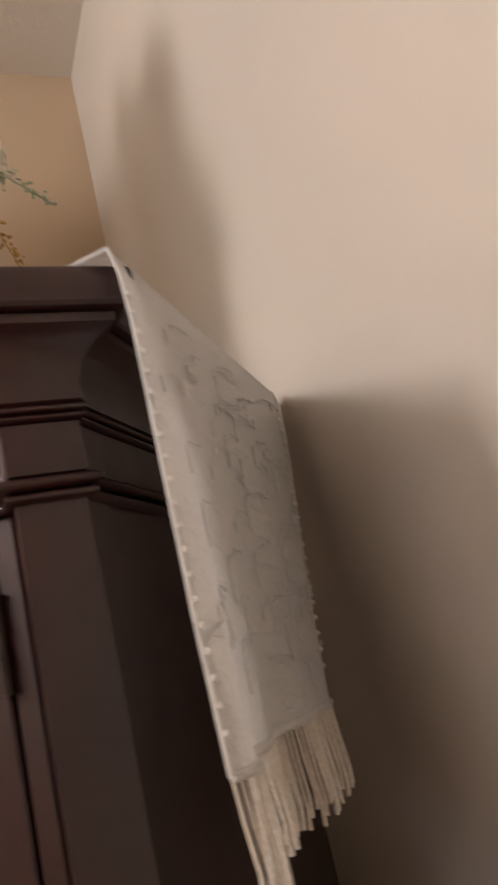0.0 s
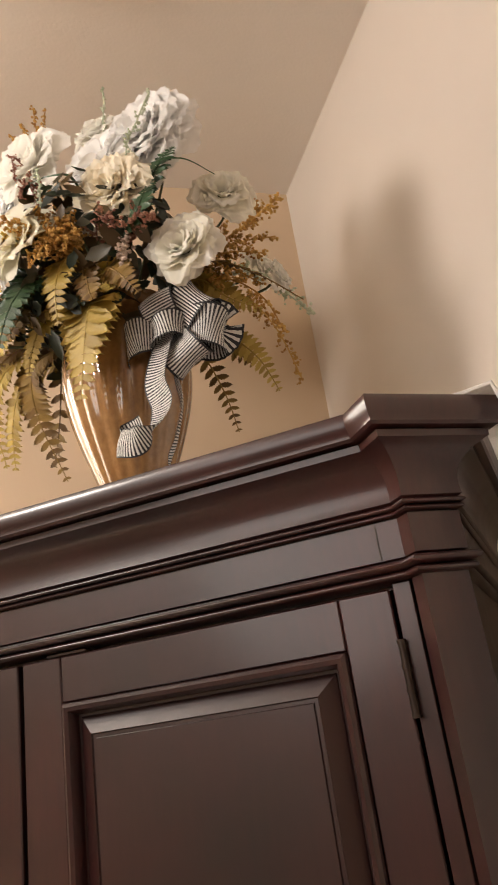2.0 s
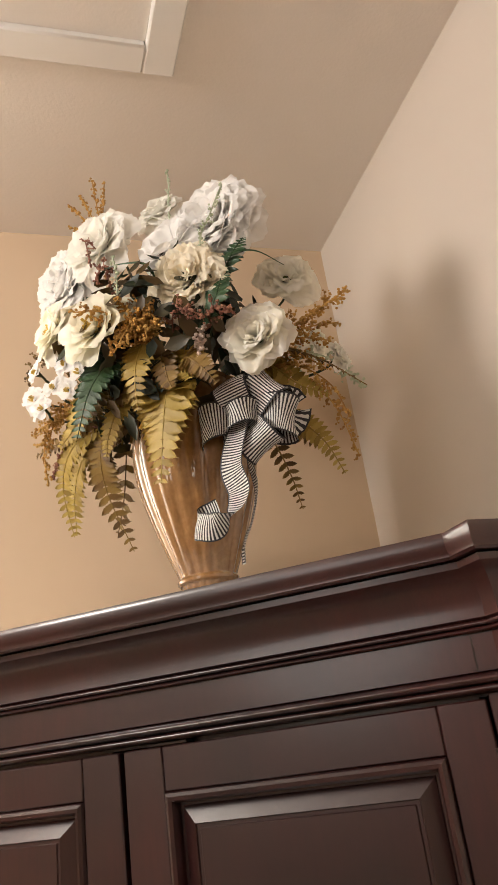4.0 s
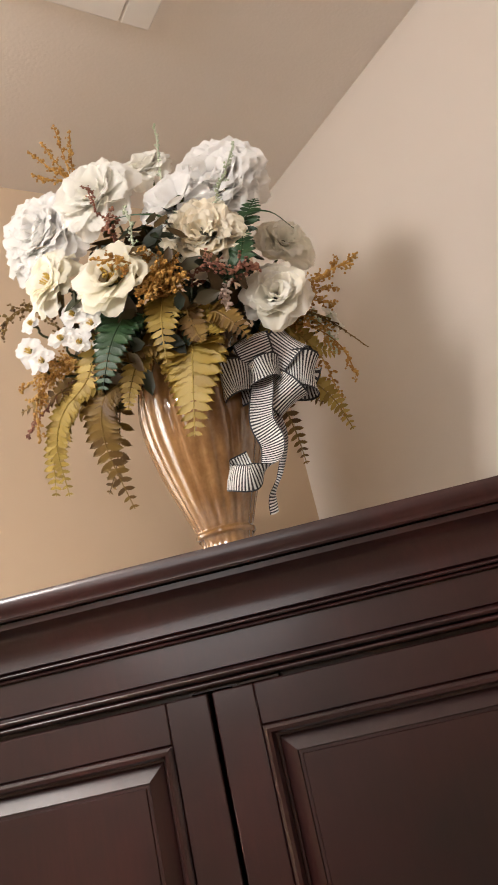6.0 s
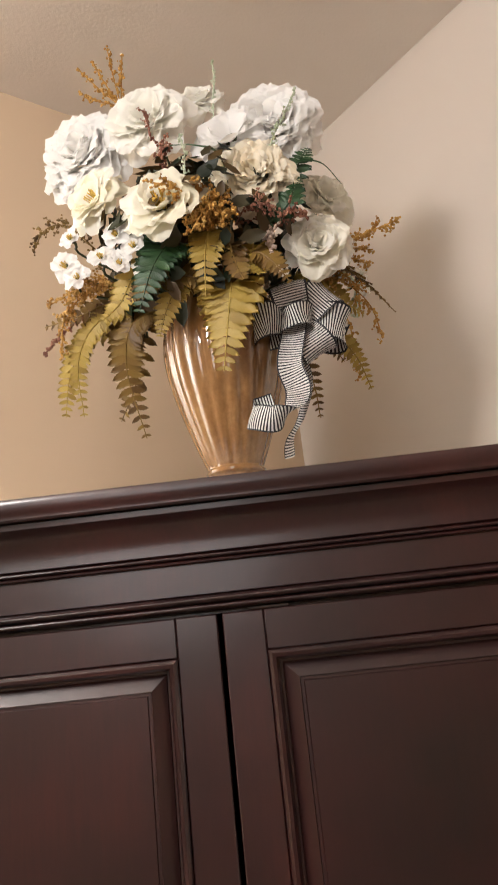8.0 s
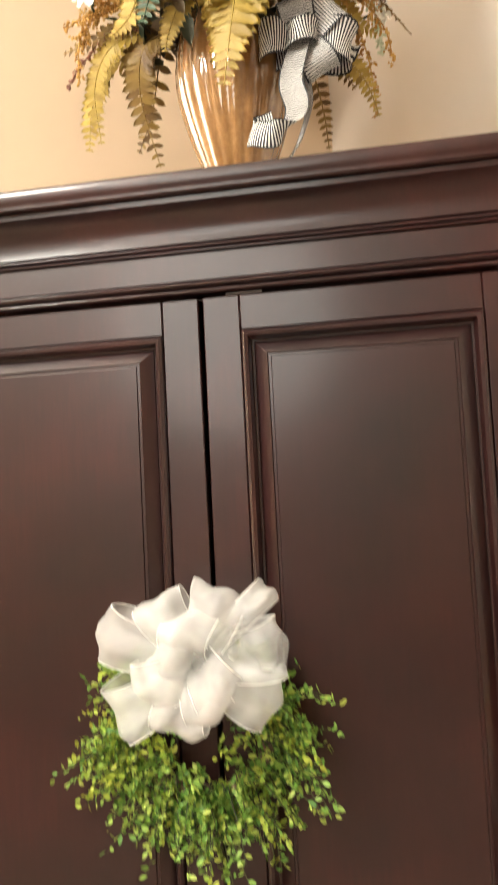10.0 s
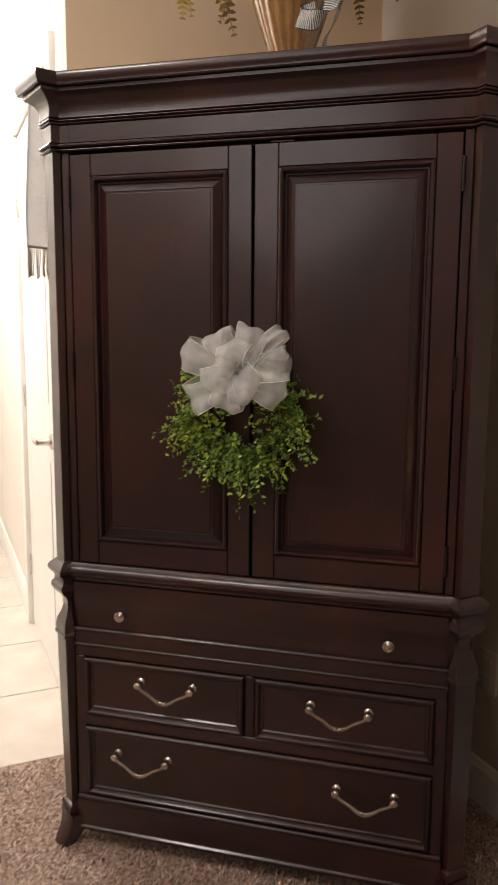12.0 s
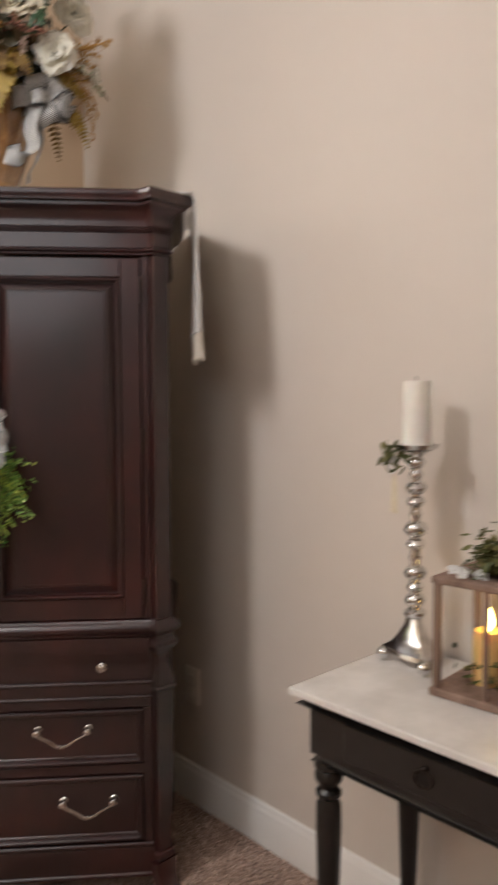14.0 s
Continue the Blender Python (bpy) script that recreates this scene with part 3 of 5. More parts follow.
def armoire():
    a = empty("armoire", (0, 0, 0), "tall dark espresso wooden armoire with angled corner posts", "armoire")
    out = cabinet_outline()
    # crown
    slab_profile = [(0.030, 1.7735), (0.042, 1.7735), (0.0445, 1.776)] + arc(0.0445, 1.779, 0.0475, 1.798, 0.10, 5) + [(0.0462, 1.8005), (0.044, 1.801)]
    part("top_slab", solid_sweep(bmesh.new(), out, slab_profile), WOOD, a, smooth=28)
    part("cove", solid_sweep(bmesh.new(), out, [(0.004, 1.716)] + arc(0.008, 1.7185, 0.034, 1.765, -0.20, 8) + [(0.0345, 1.7715), (0.030, 1.7735)]), WOOD, a, smooth=28)
    part("upper_bead", solid_sweep(bmesh.new(), out, [(0.0, 1.7035), (0.0, 1.7048), (0.004, 1.7050)] + arc(0.0050, 1.7052, 0.0055, 1.7098, 0.55, 5) + [(0.0035, 1.7099), (0.001, 1.7103), (0.0045, 1.7107)] + arc(0.0070, 1.7108, 0.0075, 1.7155, 0.50, 5) + [(0.004, 1.716)]), WOOD, a, smooth=40)
    part("frieze", solid_sweep(bmesh.new(), out, [(0.003, 1.668), (0.003, 1.7035)]), WOOD, a)
    part("lower_bead", solid_sweep(bmesh.new(), out, [(-0.002, 1.648), (0.001, 1.6485)] + arc(0.0040, 1.649, 0.0045, 1.6555, 0.50, 5) + [(0.0025, 1.6557), (0.000, 1.6562), (0.004, 1.6568)] + arc(0.0070, 1.657, 0.0070, 1.665, 0.55, 6) + [(0.003, 1.6655), (0.000, 1.6668), (0.003, 1.668)]), WOOD, a, smooth=40)
    for s in (-1, 1):
        part("frieze_seam", boxed(s * 0.413 - 0.0007, s * 0.413 + 0.0007, -0.0034, 0.001, 1.6685, 1.703), HINGE, a)
    # upper body
    part("side_panel", boxed(-SIDE_X + 0.002, -0.43, 0.032, DEPTH, 0.70, 1.65), WOOD, a)
    part("side_panel", boxed(0.43, SIDE_X - 0.002, 0.032, DEPTH, 0.70, 1.65), WOOD, a)
    part("back_panel", boxed(-0.43, 0.43, DEPTH - 0.012, DEPTH, 0.10, 1.65), WOOD, a)
    part("bottom_board", boxed(-0.43, 0.43, 0.022, DEPTH - 0.012, 0.700, 0.722), WOOD, a)
    part("top_board", boxed(-0.43, 0.43, 0.022, DEPTH - 0.012, 1.645, 1.652), WOOD, a)
    for s in (-1, 1):
        part("hinge_stile", boxed(min(s * 0.4165, s * 0.4335), max(s * 0.4165, s * 0.4335), 0.001, 0.03, 0.728, 1.6475, bevel=0.001), WOOD, a)
        part("door_gap", boxed(s * 0.215 - 0.19, s * 0.215 + 0.19, 0.0215, 0.0235, 0.73, 1.645), HINGE, a)
        pts = POST if s > 0 else [Vector((-p.x, p.y)) for p in POST[::-1]]
        ext = pts + [Vector((SIDE_X, 0.06))] if s > 0 else [Vector((-SIDE_X, 0.06))] + pts
        part("upper_post", solid_sweep(bmesh.new(), ext, [(0.0, 0.722), (0.0, 1.649)]), WOOD, a, smooth=25)
        # lower post: scrolled bracket above a slim tapering leg
        prof = [(-0.004, 0.105), (0.000, 0.30), (0.003, 0.50), (0.003, 0.537), (0.007, 0.540), (0.008, 0.546), (0.005, 0.551), (0.006, 0.560), (0.003, 0.578), (-0.005, 0.595), (-0.009, 0.612), (-0.008, 0.628), (-0.002, 0.640), (0.007, 0.648), (0.0125, 0.658), (0.0115, 0.668), (0.006, 0.675), (0.005, 0.684)]
        part("leg_post", solid_sweep(bmesh.new(), ext, prof), WOOD, a, smooth=28)
        part("leg_collar", solid_sweep(bmesh.new(), ext, [(-0.003, 0.079), (0.002, 0.083), (0.0045, 0.094), (0.002, 0.103), (-0.004, 0.107)]), WOOD, a, smooth=40)
        # splayed foot
        bm = bmesh.new()
        c = (POST[1] + POST[2]) / 2 - CNRM * 0.022
        rows = []
        for z, push, w, d in ((0.081, 0.0, 0.036, 0.026), (0.066, 0.001, 0.034, 0.025), (0.048, 0.005, 0.031, 0.023), (0.030, 0.013, 0.028, 0.021), (0.014, 0.024, 0.026, 0.019), (0.0, 0.034, 0.024, 0.018)):
            m = c + CNRM * push
            ring = [m + CDIR * x * w + CNRM * y * d for x, y in ((-0.9, 1), (0.9, 1), (1, 0.9), (1, -0.9), (0.9, -1), (-0.9, -1), (-1, -0.9), (-1, 0.9))]
            rows.append([(s * p.x, p.y, z) for p in ring])
        vs = quads(bm, rows, True)
        bm.faces.new(vs[0])
        bm.faces.new(vs[-1])
        part("foot", bm, WOOD, a, "splayed bracket foot", smooth=40)
        part("back_foot", boxed(min(s * 0.43, s * SIDE_X), max(s * 0.43, s * SIDE_X), DEPTH - 0.07, DEPTH - 0.002, 0, 0.105, bevel=0.003), WOOD, a)
        part("side_panel", boxed(min(s * 0.455, s * (SIDE_X - 0.0022)), max(s * 0.455, s * (SIDE_X - 0.0022)), 0.045, DEPTH - 0.002, 0.08, 0.70), WOOD, a)
    # waist
    part("waist_moulding", solid_sweep(bmesh.new(), out, [(0.0, 0.683), (0.006, 0.684), (0.008, 0.690)] + arc(0.010, 0.692, 0.011, 0.718, 0.28, 6) + [(0.006, 0.722), (0.004, 0.7255), (0.0, 0.727)]), WOOD, a, smooth=34)
    # frieze drawer with its swelling front
    fd = new("drawer")
    fd.parent = a
    tagged(fd, "wide ogee-fronted drawer with two round knobs")
    bm = bmesh.new()
    face = [(0.012, 0.6825), (-0.007, 0.680), (-0.0095, 0.668), (-0.009, 0.652), (-0.004, 0.634), (0.004, 0.617), (0.0085, 0.600), (0.0085, 0.585), (0.0078, 0.574), (0.007, 0.566), (0.012, 0.564)]
    vs = quads(bm, [[(x, y, z) for y, z in face] for x in (-0.428, 0.428)])
    bm.faces.new(vs[0])
    bm.faces.new(vs[1][::-1])
    part("drawer_front", bm, WOOD, fd, smooth=50)
    for x in (-0.307, 0.307):
        k = part("knob", knob_bm(), NICKEL, fd, "round brushed nickel knob")
        k.location = (x, 0.003, 0.610)
    # rails and beads of the base
    base = bmesh.new()
    box(base, -0.445, 0.445, 0.0125, 0.03, 0.043, 0.683)
    part("base_front", base, WOOD, a)
    for z, r in ((0.560, 0.006), (0.522, 0.005)):
        part("rail_bead", tube(bmesh.new(), [(-0.432, 0.003, z), (0.432, 0.003, z)], r, 12), WOOD, a)
    part("drawer_rail", boxed(-0.433, 0.433, 0.0, 0.012, 0.526, 0.557, bevel=0.002), WOOD, a)
    part("drawer_rail", boxed(-0.433, 0.433, 0.001, 0.012, 0.494, 0.519, bevel=0.002), WOOD, a)
    part("drawer_rail", boxed(-0.433, 0.433, 0.001, 0.012, 0.319, 0.346, bevel=0.002), WOOD, a)
    for s in (-1, 1):
        part("drawer_stile", boxed(min(s * 0.409, s * 0.433), max(s * 0.409, s * 0.433), 0.0012, 0.012, 0.135, 0.494, bevel=0.001), WOOD, a)
    part("centre_stile", boxed(-0.0115, 0.0115, 0.0012, 0.012, 0.347, 0.4935, bevel=0.002), WOOD, a)
    framed_drawer(a, -0.4075, -0.0135, 0.349, 0.491, [(-0.202, 0.444)])
    framed_drawer(a, 0.0135, 0.4075, 0.349, 0.491, [(0.204, 0.442)])
    framed_drawer(a, -0.4075, 0.4075, 0.141, 0.316, [(-0.264, 0.254), (0.266, 0.252)])
    part("rail_bead", tube(bmesh.new(), [(-0.432, 0.002, 0.128), (0.432, 0.002, 0.128)], 0.0075, 12), WOOD, a)
    bm = bmesh.new()
    face = [(0.02, 0.121), (-0.002, 0.121), (-0.004, 0.112), (-0.002, 0.075), (0.0, 0.052), (-0.004, 0.049), (-0.005, 0.043), (0.02, 0.043)]
    vs = quads(bm, [[(x, y, z) for y, z in face] for x in (-0.435, 0.435)])
    bm.faces.new(vs[0])
    bm.faces.new(vs[1][::-1])
    part("apron", bm, WOOD, a, smooth=30)
    part("bottom_board", boxed(-0.46, 0.46, 0.03, DEPTH - 0.01, 0.085, 0.10), WOOD, a)
    part("magnet_catch", boxed(0.035, 0.085, -0.0005, 0.02, 1.6435, 1.6475, bevel=0.001), HINGE, a)
    cabinet_door(a, -1)
    cabinet_door(a, 1)


armoire()
TOP = 1.801


def runner():
    """A lace runner across the top of the armoire that hangs down both ends."""
    r = empty("table_runner", (0, 0.22, TOP), "ivory lace runner draped over the armoire top", "runner")
    e = SIDE_X + 0.070
    y0, y1 = -0.008, 0.405
    rows, ys = [], 23
    line = [(-e - 0.003, 1.462), (-e - 0.004, 1.55), (-e - 0.004, 1.65), (-e - 0.004, 1.745), (-e - 0.002, 1.785), (-e + 0.003, TOP + 0.0045), (-e + 0.03, TOP + 0.003)]
    line += [(x, TOP + 0.0025) for x in (-0.3, -0.1, 0.1, 0.3)]
    line += [(-x, z) for x, z in line[:7][::-1]]
    for i, (x, z) in enumerate(line):
        row = []
        drop = max(0.0, min(1.0, (TOP - z) / 0.33))
        for j in range(ys):
            f = j / (ys - 1)
            wave = 0.006 * drop * math.sin(f * 9.0 + 1.0) + 0.004 * drop * math.sin(f * 23.0)
            fold = (0.008 if x > 0 else 0.004) * drop * math.exp(-((f - 0.06) / 0.07) ** 2)
            skew = 0.085 * (1 - (x + e) / (2 * e))
            yy = skew + y0 + (y1 - y0) * f + drop * (-0.020 * (1 - f) - 0.118 * f) + (0.003 * math.sin(z * 40) if j in (0, ys - 1) else 0)
            sx = 1 if x > 0 else -1
            row.append((x + sx * (wave + fold), yy - 0.22, z - TOP))
        rows.append(row)
    part("cloth", quads_bm(rows), LACE, r, "ivory lace cloth with embroidered scrolls", smooth=80)
    # border piping and fringe
    for end, sgn in ((rows[0], -1), (rows[-1], 1)):
        part("hem", tube(bmesh.new(), end, 0.0035, 6), LACE, r)
        pts = [Vector(p) for p in end]
        n = 62
        for k in range(n):
            f = k / (n - 1) * (len(pts) - 1)
            i = min(int(f), len(pts) - 2)
            p = pts[i].lerp(pts[i + 1], f - i)
            rnd = random.Random(k * 7 + sgn)
            ln = 0.068 + rnd.uniform(-0.008, 0.008)
            sway = rnd.uniform(-0.006, 0.006)
            line = [p, p + Vector((sgn * 0.001, sway * 0.3, -ln * 0.4)), p + Vector((sgn * 0.003, sway * 0.7, -ln * 0.8)), p + Vector((sgn * 0.002, sway, -ln))]
            part("fringe_cord", tube(bmesh.new(), line, (0.0014, 0.0015, 0.0015, 0.0021), 6), CORD, r)
    # embroidered scrolls and sequins on the hanging ends
    def on_cloth(side, f, drop):
        x = [row[min(int(f * (ys - 1)), ys - 1)] for row in (rows[:5] if side < 0 else rows[-5:][::-1])]
        z = -0.02 - 0.31 * drop
        for a, c in zip(x, x[1:]):
            if a[2] <= z <= c[2]:
                k = (z - a[2]) / (c[2] - a[2])
                p = Vector(a).lerp(Vector(c), k)
                return Vector((p.x + side * 0.0022, p.y, p.z))
        return None

    rnd = random.Random(31)
    for side in (-1, 1):
        for k in range(46):
            f0, d0, turn, size = rnd.uniform(0.06, 0.94), rnd.uniform(0.04, 0.96), rnd.uniform(0, 6.28), rnd.uniform(0.6, 1.2)
            line = []
            for q in range(12):
                a = turn + q * 0.55
                reach = size * 0.05 * (1 - q / 15)
                p = on_cloth(side, min(0.98, max(0.02, f0 + reach * math.cos(a) + 0.01 * q)), min(0.98, max(0.02, d0 + reach * math.sin(a) - 0.008 * q)))
                if p is not None:
                    line.append(p)
            if len(line) > 4:
                part("embroidered_scroll", tube(bmesh.new(), line, 0.0009, 5), LACE, r, "raised ivory thread scroll")
        for k in range(40):
            p = on_cloth(side, 0.012 if k % 2 else 0.985, 0.02 + 0.96 * k / 40)
            if p is not None:
                part("edge_bead", lathe(bmesh.new(), ((0.0006, -0.0026), (0.0024, -0.001), (0.0024, 0.001), (0.0006, 0.0026)), 8, p), TRIM, r)
    for j in (0, ys - 1):
        part("edge_binding", tube(bmesh.new(), [row[j] for row in rows], 0.0026, 6), LACE, r)


def quads_bm(rows, closed=False):
    bm = bmesh.new()
    quads(bm, rows, closed)
    return bm


runner()


# ---- vase and flowers on the armoire ----
VX, VY = 0.026, 0.238
HEART = Vector((VX, VY - 0.02, 2.16))


def raised(p, share=0.085):
    """Bouquet points stand a little taller above the vase rim."""
    p = Vector(p)
    p.z += share * max(0.0, p.z - 2.10)
    back = 0.50 * max(0.0, 0.12 - p.y) if p.z > 1.9 else 0.0
    p.y += back
    p.z += 0.40 * back
    return p


def vase():
    v = empty("vase", (VX, VY, TOP + 0.003), "ribbed amber lustre ceramic vase on the armoire", "vase")
    prof = [(0.052, 0.0), (0.054, 0.004), (0.052, 0.012), (0.045, 0.026), (0.0405, 0.042), (0.0395, 0.052), (0.043, 0.062), (0.046, 0.066), (0.044, 0.072), (0.050, 0.088), (0.062, 0.120), (0.076, 0.160), (0.088, 0.200),
            (0.0965, 0.240), (0.0995, 0.275), (0.097, 0.310), (0.090, 0.340), (0.084, 0.360), (0.084, 0.370), (0.088, 0.378), (0.087, 0.384), (0.081, 0.383)]
    bm = bmesh.new()
    fine = smooth_path([(r, 0, z) for r, z in prof], 3)
    lathe(bm, [(p.x, p.z) for p in fine], 120, ripple=0.038, lobes=20)
    part("body", bm, VASE, v, smooth=60)
    bm = bmesh.new()
    lathe(bm, ((0.044, 0.060), (0.0475, 0.063), (0.0480, 0.067), (0.0455, 0.071)), 60, caps=False)
    part("foot_ring", bm, VASE, v)
    bm = bmesh.new()
    lathe(bm, ((0.080, 0.384), (0.0895, 0.380), (0.0905, 0.385), (0.086, 0.389), (0.078, 0.386)), 120, ripple=0.05, lobes=20, caps=False)
    part("rim", bm, VASE, v)
    return v


vase()


def petal_mesh(name, mat, length, width, cup, curl, ruffle=0.0, seed=1, tip=0.0):
    """A cupped silk petal that rises along z, its hollow side towards +y, with a frilled rim that rolls back."""
    rnd = random.Random(seed)
    ph, lobe = rnd.uniform(0, 6), rnd.uniform(2.6, 4.2)
    rows = []
    nv, nu = 8, 10
    for i in range(nv + 1):
        v = i / nv
        w = width * (0.22 + 0.78 * math.sin(min(1.0, v * 1.25) * math.pi / 2)) * (1 - 0.34 * max(0, v - 0.7) ** 1.5 / 0.164)
        row = []
        for j in range(nu + 1):
            u = 2 * j / nu - 1
            rim = ruffle * length * v ** 3 * (0.42 * math.sin(u * lobe * 1.7 + ph) + 0.20 * math.sin(u * lobe * 4.1 + ph * 1.7))
            z = length * v * (1 - 0.20 * u * u * v) + tip * length * v * v * (1 - abs(u)) * 0.3 + rim
            y = cup * u * u * w + 0.30 * cup * width * math.sin(v * math.pi) * -1 - curl * length * v ** 3
            y += ruffle * width * v * v * math.sin(u * 5 + ph) + ruffle * 0.45 * width * v * v * math.sin(u * 10 + ph * 2)
            y -= 0.10 * length * max(0.0, v - 0.78) ** 2 * 20 * (0.6 + 0.4 * math.sin(u * 3 + ph))
            row.append((u * w * (1 + ruffle * 0.3 * math.sin(v * 9 + ph)), y, z))
        rows.append(row)
    bm = bmesh.new()
    quads(bm, rows)
    me = bpy.data.meshes.new(name)
    bm.to_mesh(me)
    bm.free()
    me.materials.append(mat)
    me.shade_smooth()
    return me


def facing(where, target_dir, spin=0.0):
    q = Vector(target_dir).to_track_quat("Z", "Y")
    return Matrix.Translation(where) @ q.to_matrix().to_4x4() @ pose(0, 0, 0, 0, 0, spin)


def bloom(name, where, radius, mat, layers, label, category, seed, out=None, ruffle=0.06, heart=None, tip=0.0, stem=True):
    """A silk flower: rings of petals, (count, size, lean, base radius) a ring, round an axis that points away from the bouquet's heart."""
    rnd = random.Random(seed)
    where = raised(where)
    axis = Vector(out) if out else (where - HEART) + Vector((0, -0.05, 0))
    f = empty(name, where, label, category, "flowers in the bouquet", facing(where - axis.normalized() * radius * 0.35, axis, rnd.uniform(0, 360)))
    broad = 0.56 if len(layers) > 5 and layers[0][0] > 6 else 0.55
    kinds = [petal_mesh(name + "_petal", mat, radius * 0.90, radius * broad, 0.38, 0.14 + 0.12 * k, ruffle, seed * 5 + k, tip) for k in range(4)]
    for li, (count, size, lean, base) in enumerate(layers):
        for i in range(count):
            az = 360 * (i + 0.5 * (li % 2)) / count + rnd.uniform(-9, 9)
            m = pose(0, 0, 0, 0, 0, az) @ pose(0, -base * radius, radius * (0.08 * (len(layers) - li) / len(layers)), 0, 0, rnd.uniform(-12, 12)) @ pose(0, 0, 0, lean + rnd.uniform(-9, 9), rnd.uniform(-9, 9))
            s = size * rnd.uniform(0.86, 1.10)
            shared("petal", kinds[(i * 3 + li) % 4], f, m @ Matrix.Diagonal((s, s, s, 1)))
    if heart:
        bm = bmesh.new()
        for k in range(26):
            a, r = rnd.uniform(0, 6.28), radius * 0.16 * math.sqrt(rnd.random())
            p = Vector((r * math.cos(a), r * math.sin(a), radius * 0.1))
            q = p * 1.3 + Vector((0, 0, radius * rnd.uniform(0.22, 0.34)))
            tube(bm, [p, q], (radius * 0.010, radius * 0.022), 5)
        part("flower_heart", bm, heart, f)
    if not stem:
        return f
    bm = bmesh.new()
    inv = f.matrix_world.inverted()
    lathe(bm, ((radius * 0.05, -0.012), (radius * 0.22, 0.0), (radius * 0.16, radius * 0.12)), 10)
    tube(bm, smooth_path([(0, 0, -0.008), (0, 0, -0.05), inv @ (HEART + Vector((0, 0.02, -0.02))), inv @ Vector((VX, VY, 2.05))], 4), 0.0022, 6)
    part("stem", bm, STEM, f, "green wired stem")
    return f


ROSE_LAYERS = ((3, 0.60, 3, 0.04), (4, 0.66, 8, 0.08), (5, 0.72, 14, 0.13), (6, 0.78, 22, 0.18), (6, 0.86, 33, 0.21), (7, 0.92, 47, 0.22), (7, 0.97, 62, 0.22), (7, 1.0, 78, 0.20))
OPEN_LAYERS = ((5, 0.60, 14, 0.10), (6, 0.72, 28, 0.15), (7, 0.86, 44, 0.18), (7, 0.97, 60, 0.18), (7, 1.04, 77, 0.17))
FULL_LAYERS = ((8, 0.58, 6, 0.06), (11, 0.60, 14, 0.16), (13, 0.62, 24, 0.26), (15, 0.66, 35, 0.34), (15, 0.70, 46, 0.38), (15, 0.76, 58, 0.39), (14, 0.84, 71, 0.37), (12, 0.94, 86, 0.33))
FLAT_LAYERS = ((4, 0.62, 34, 0.10), (5, 0.95, 56, 0.12), (6, 1.05, 74, 0.12))
bloom("peony", (0.140, 0.135, 2.415), 0.080, PEONY, FULL_LAYERS, "large full white silk peony", "flower", 1, out=(-0.15, -1.0, 0.12), ruffle=0.075)
bloom("peony", (-0.194, 0.20, 2.455), 0.080, PEONY, FULL_LAYERS, "large full white silk peony", "flower", 2, out=(-0.4, -1.0, 0.12), ruffle=0.075)
bloom("rose", (-0.058, 0.10, 2.429), 0.066, IVORY, OPEN_LAYERS, "open ivory silk rose", "flower", 3, out=(-0.25, -1, 0.15), ruffle=0.075)
bloom("rose", (0.023, 0.20, 2.525), 0.050, IVORY, OPEN_LAYERS, "small open ivory silk rose", "flower", 4, out=(-0.1, -0.9, 0.6), ruffle=0.075)
bloom("magnolia", (0.077, 0.11, 2.389), 0.066, PEONY, FLAT_LAYERS, "open white silk magnolia", "flower", 5, out=(-0.1, -0.9, 0.35), ruffle=0.08)
bloom("ranunculus", (0.104, 0.055, 2.283), 0.064, PEACH, FULL_LAYERS[:7], "ruffled peach cream silk ranunculus", "flower", 6, out=(0.0, -1.0, 0.1), ruffle=0.10)
bloom("magnolia", (-0.038, -0.035, 2.212), 0.066, YELLOW, ((5, 0.60, 22, 0.08), (6, 0.85, 44, 0.12), (7, 1.0, 66, 0.14)), "wide open cream silk magnolia with yellow heart", "flower", 7, out=(-0.1, -1.0, 0.2), ruffle=0.07, heart=PISTIL)
bloom("lily", (-0.153, 0.08, 2.288), 0.050, YELLOW, OPEN_LAYERS[1:], "pale yellow silk lily", "flower", 8, out=(-0.5, -0.8, 0.2), ruffle=0.07, heart=PISTIL)
bloom("rose", (0.197, 0.125, 2.188), 0.051, ROSE, ROSE_LAYERS, "cream silk rose with spiralled petals", "flower", 10, out=(0.1, -1.0, 0.05), ruffle=0.08)
bloom("rose", (0.236, 0.225, 2.327), 0.050, ROSE, OPEN_LAYERS, "small cream silk rose", "flower", 11, out=(0.5, -0.9, 0.2), ruffle=0.1)
bloom("rose", (0.229, 0.393, 2.283), 0.036, ROSE, OPEN_LAYERS, "small cream silk rose bud", "flower", 12, out=(0.9, -0.3, 0.0), ruffle=0.1)
bloom("rose", (0.285, 0.30, 2.20), 0.026, IVORY, OPEN_LAYERS[1:], "small ivory silk blossom", "flower", 13, out=(0.9, -0.2, 0.2), ruffle=0.1)
for k, (x, y, z, r) in enumerate(((-0.115, 0.045, 2.205, 0.026), (-0.088, 0.04, 2.182, 0.024), (-0.140, 0.055, 2.178, 0.024), (-0.110, 0.045, 2.160, 0.023), (-0.075, 0.05, 2.150, 0.020), (-0.192, 0.10, 2.235, 0.024), (-0.205, 0.12, 2.200, 0.028), (-0.185, 0.11, 2.175, 0.024))):
    bloom("jasmine", (x, y, z), r, PEONY, ((5, 0.9, 62, 0.10), (4, 0.6, 35, 0.06)), "little white silk jasmine blossom", "flower", 20 + k, out=(-0.4 + 0.1 * k % 0.5, -1, 0.15 * (k % 3)), ruffle=0.1, heart=PISTIL)


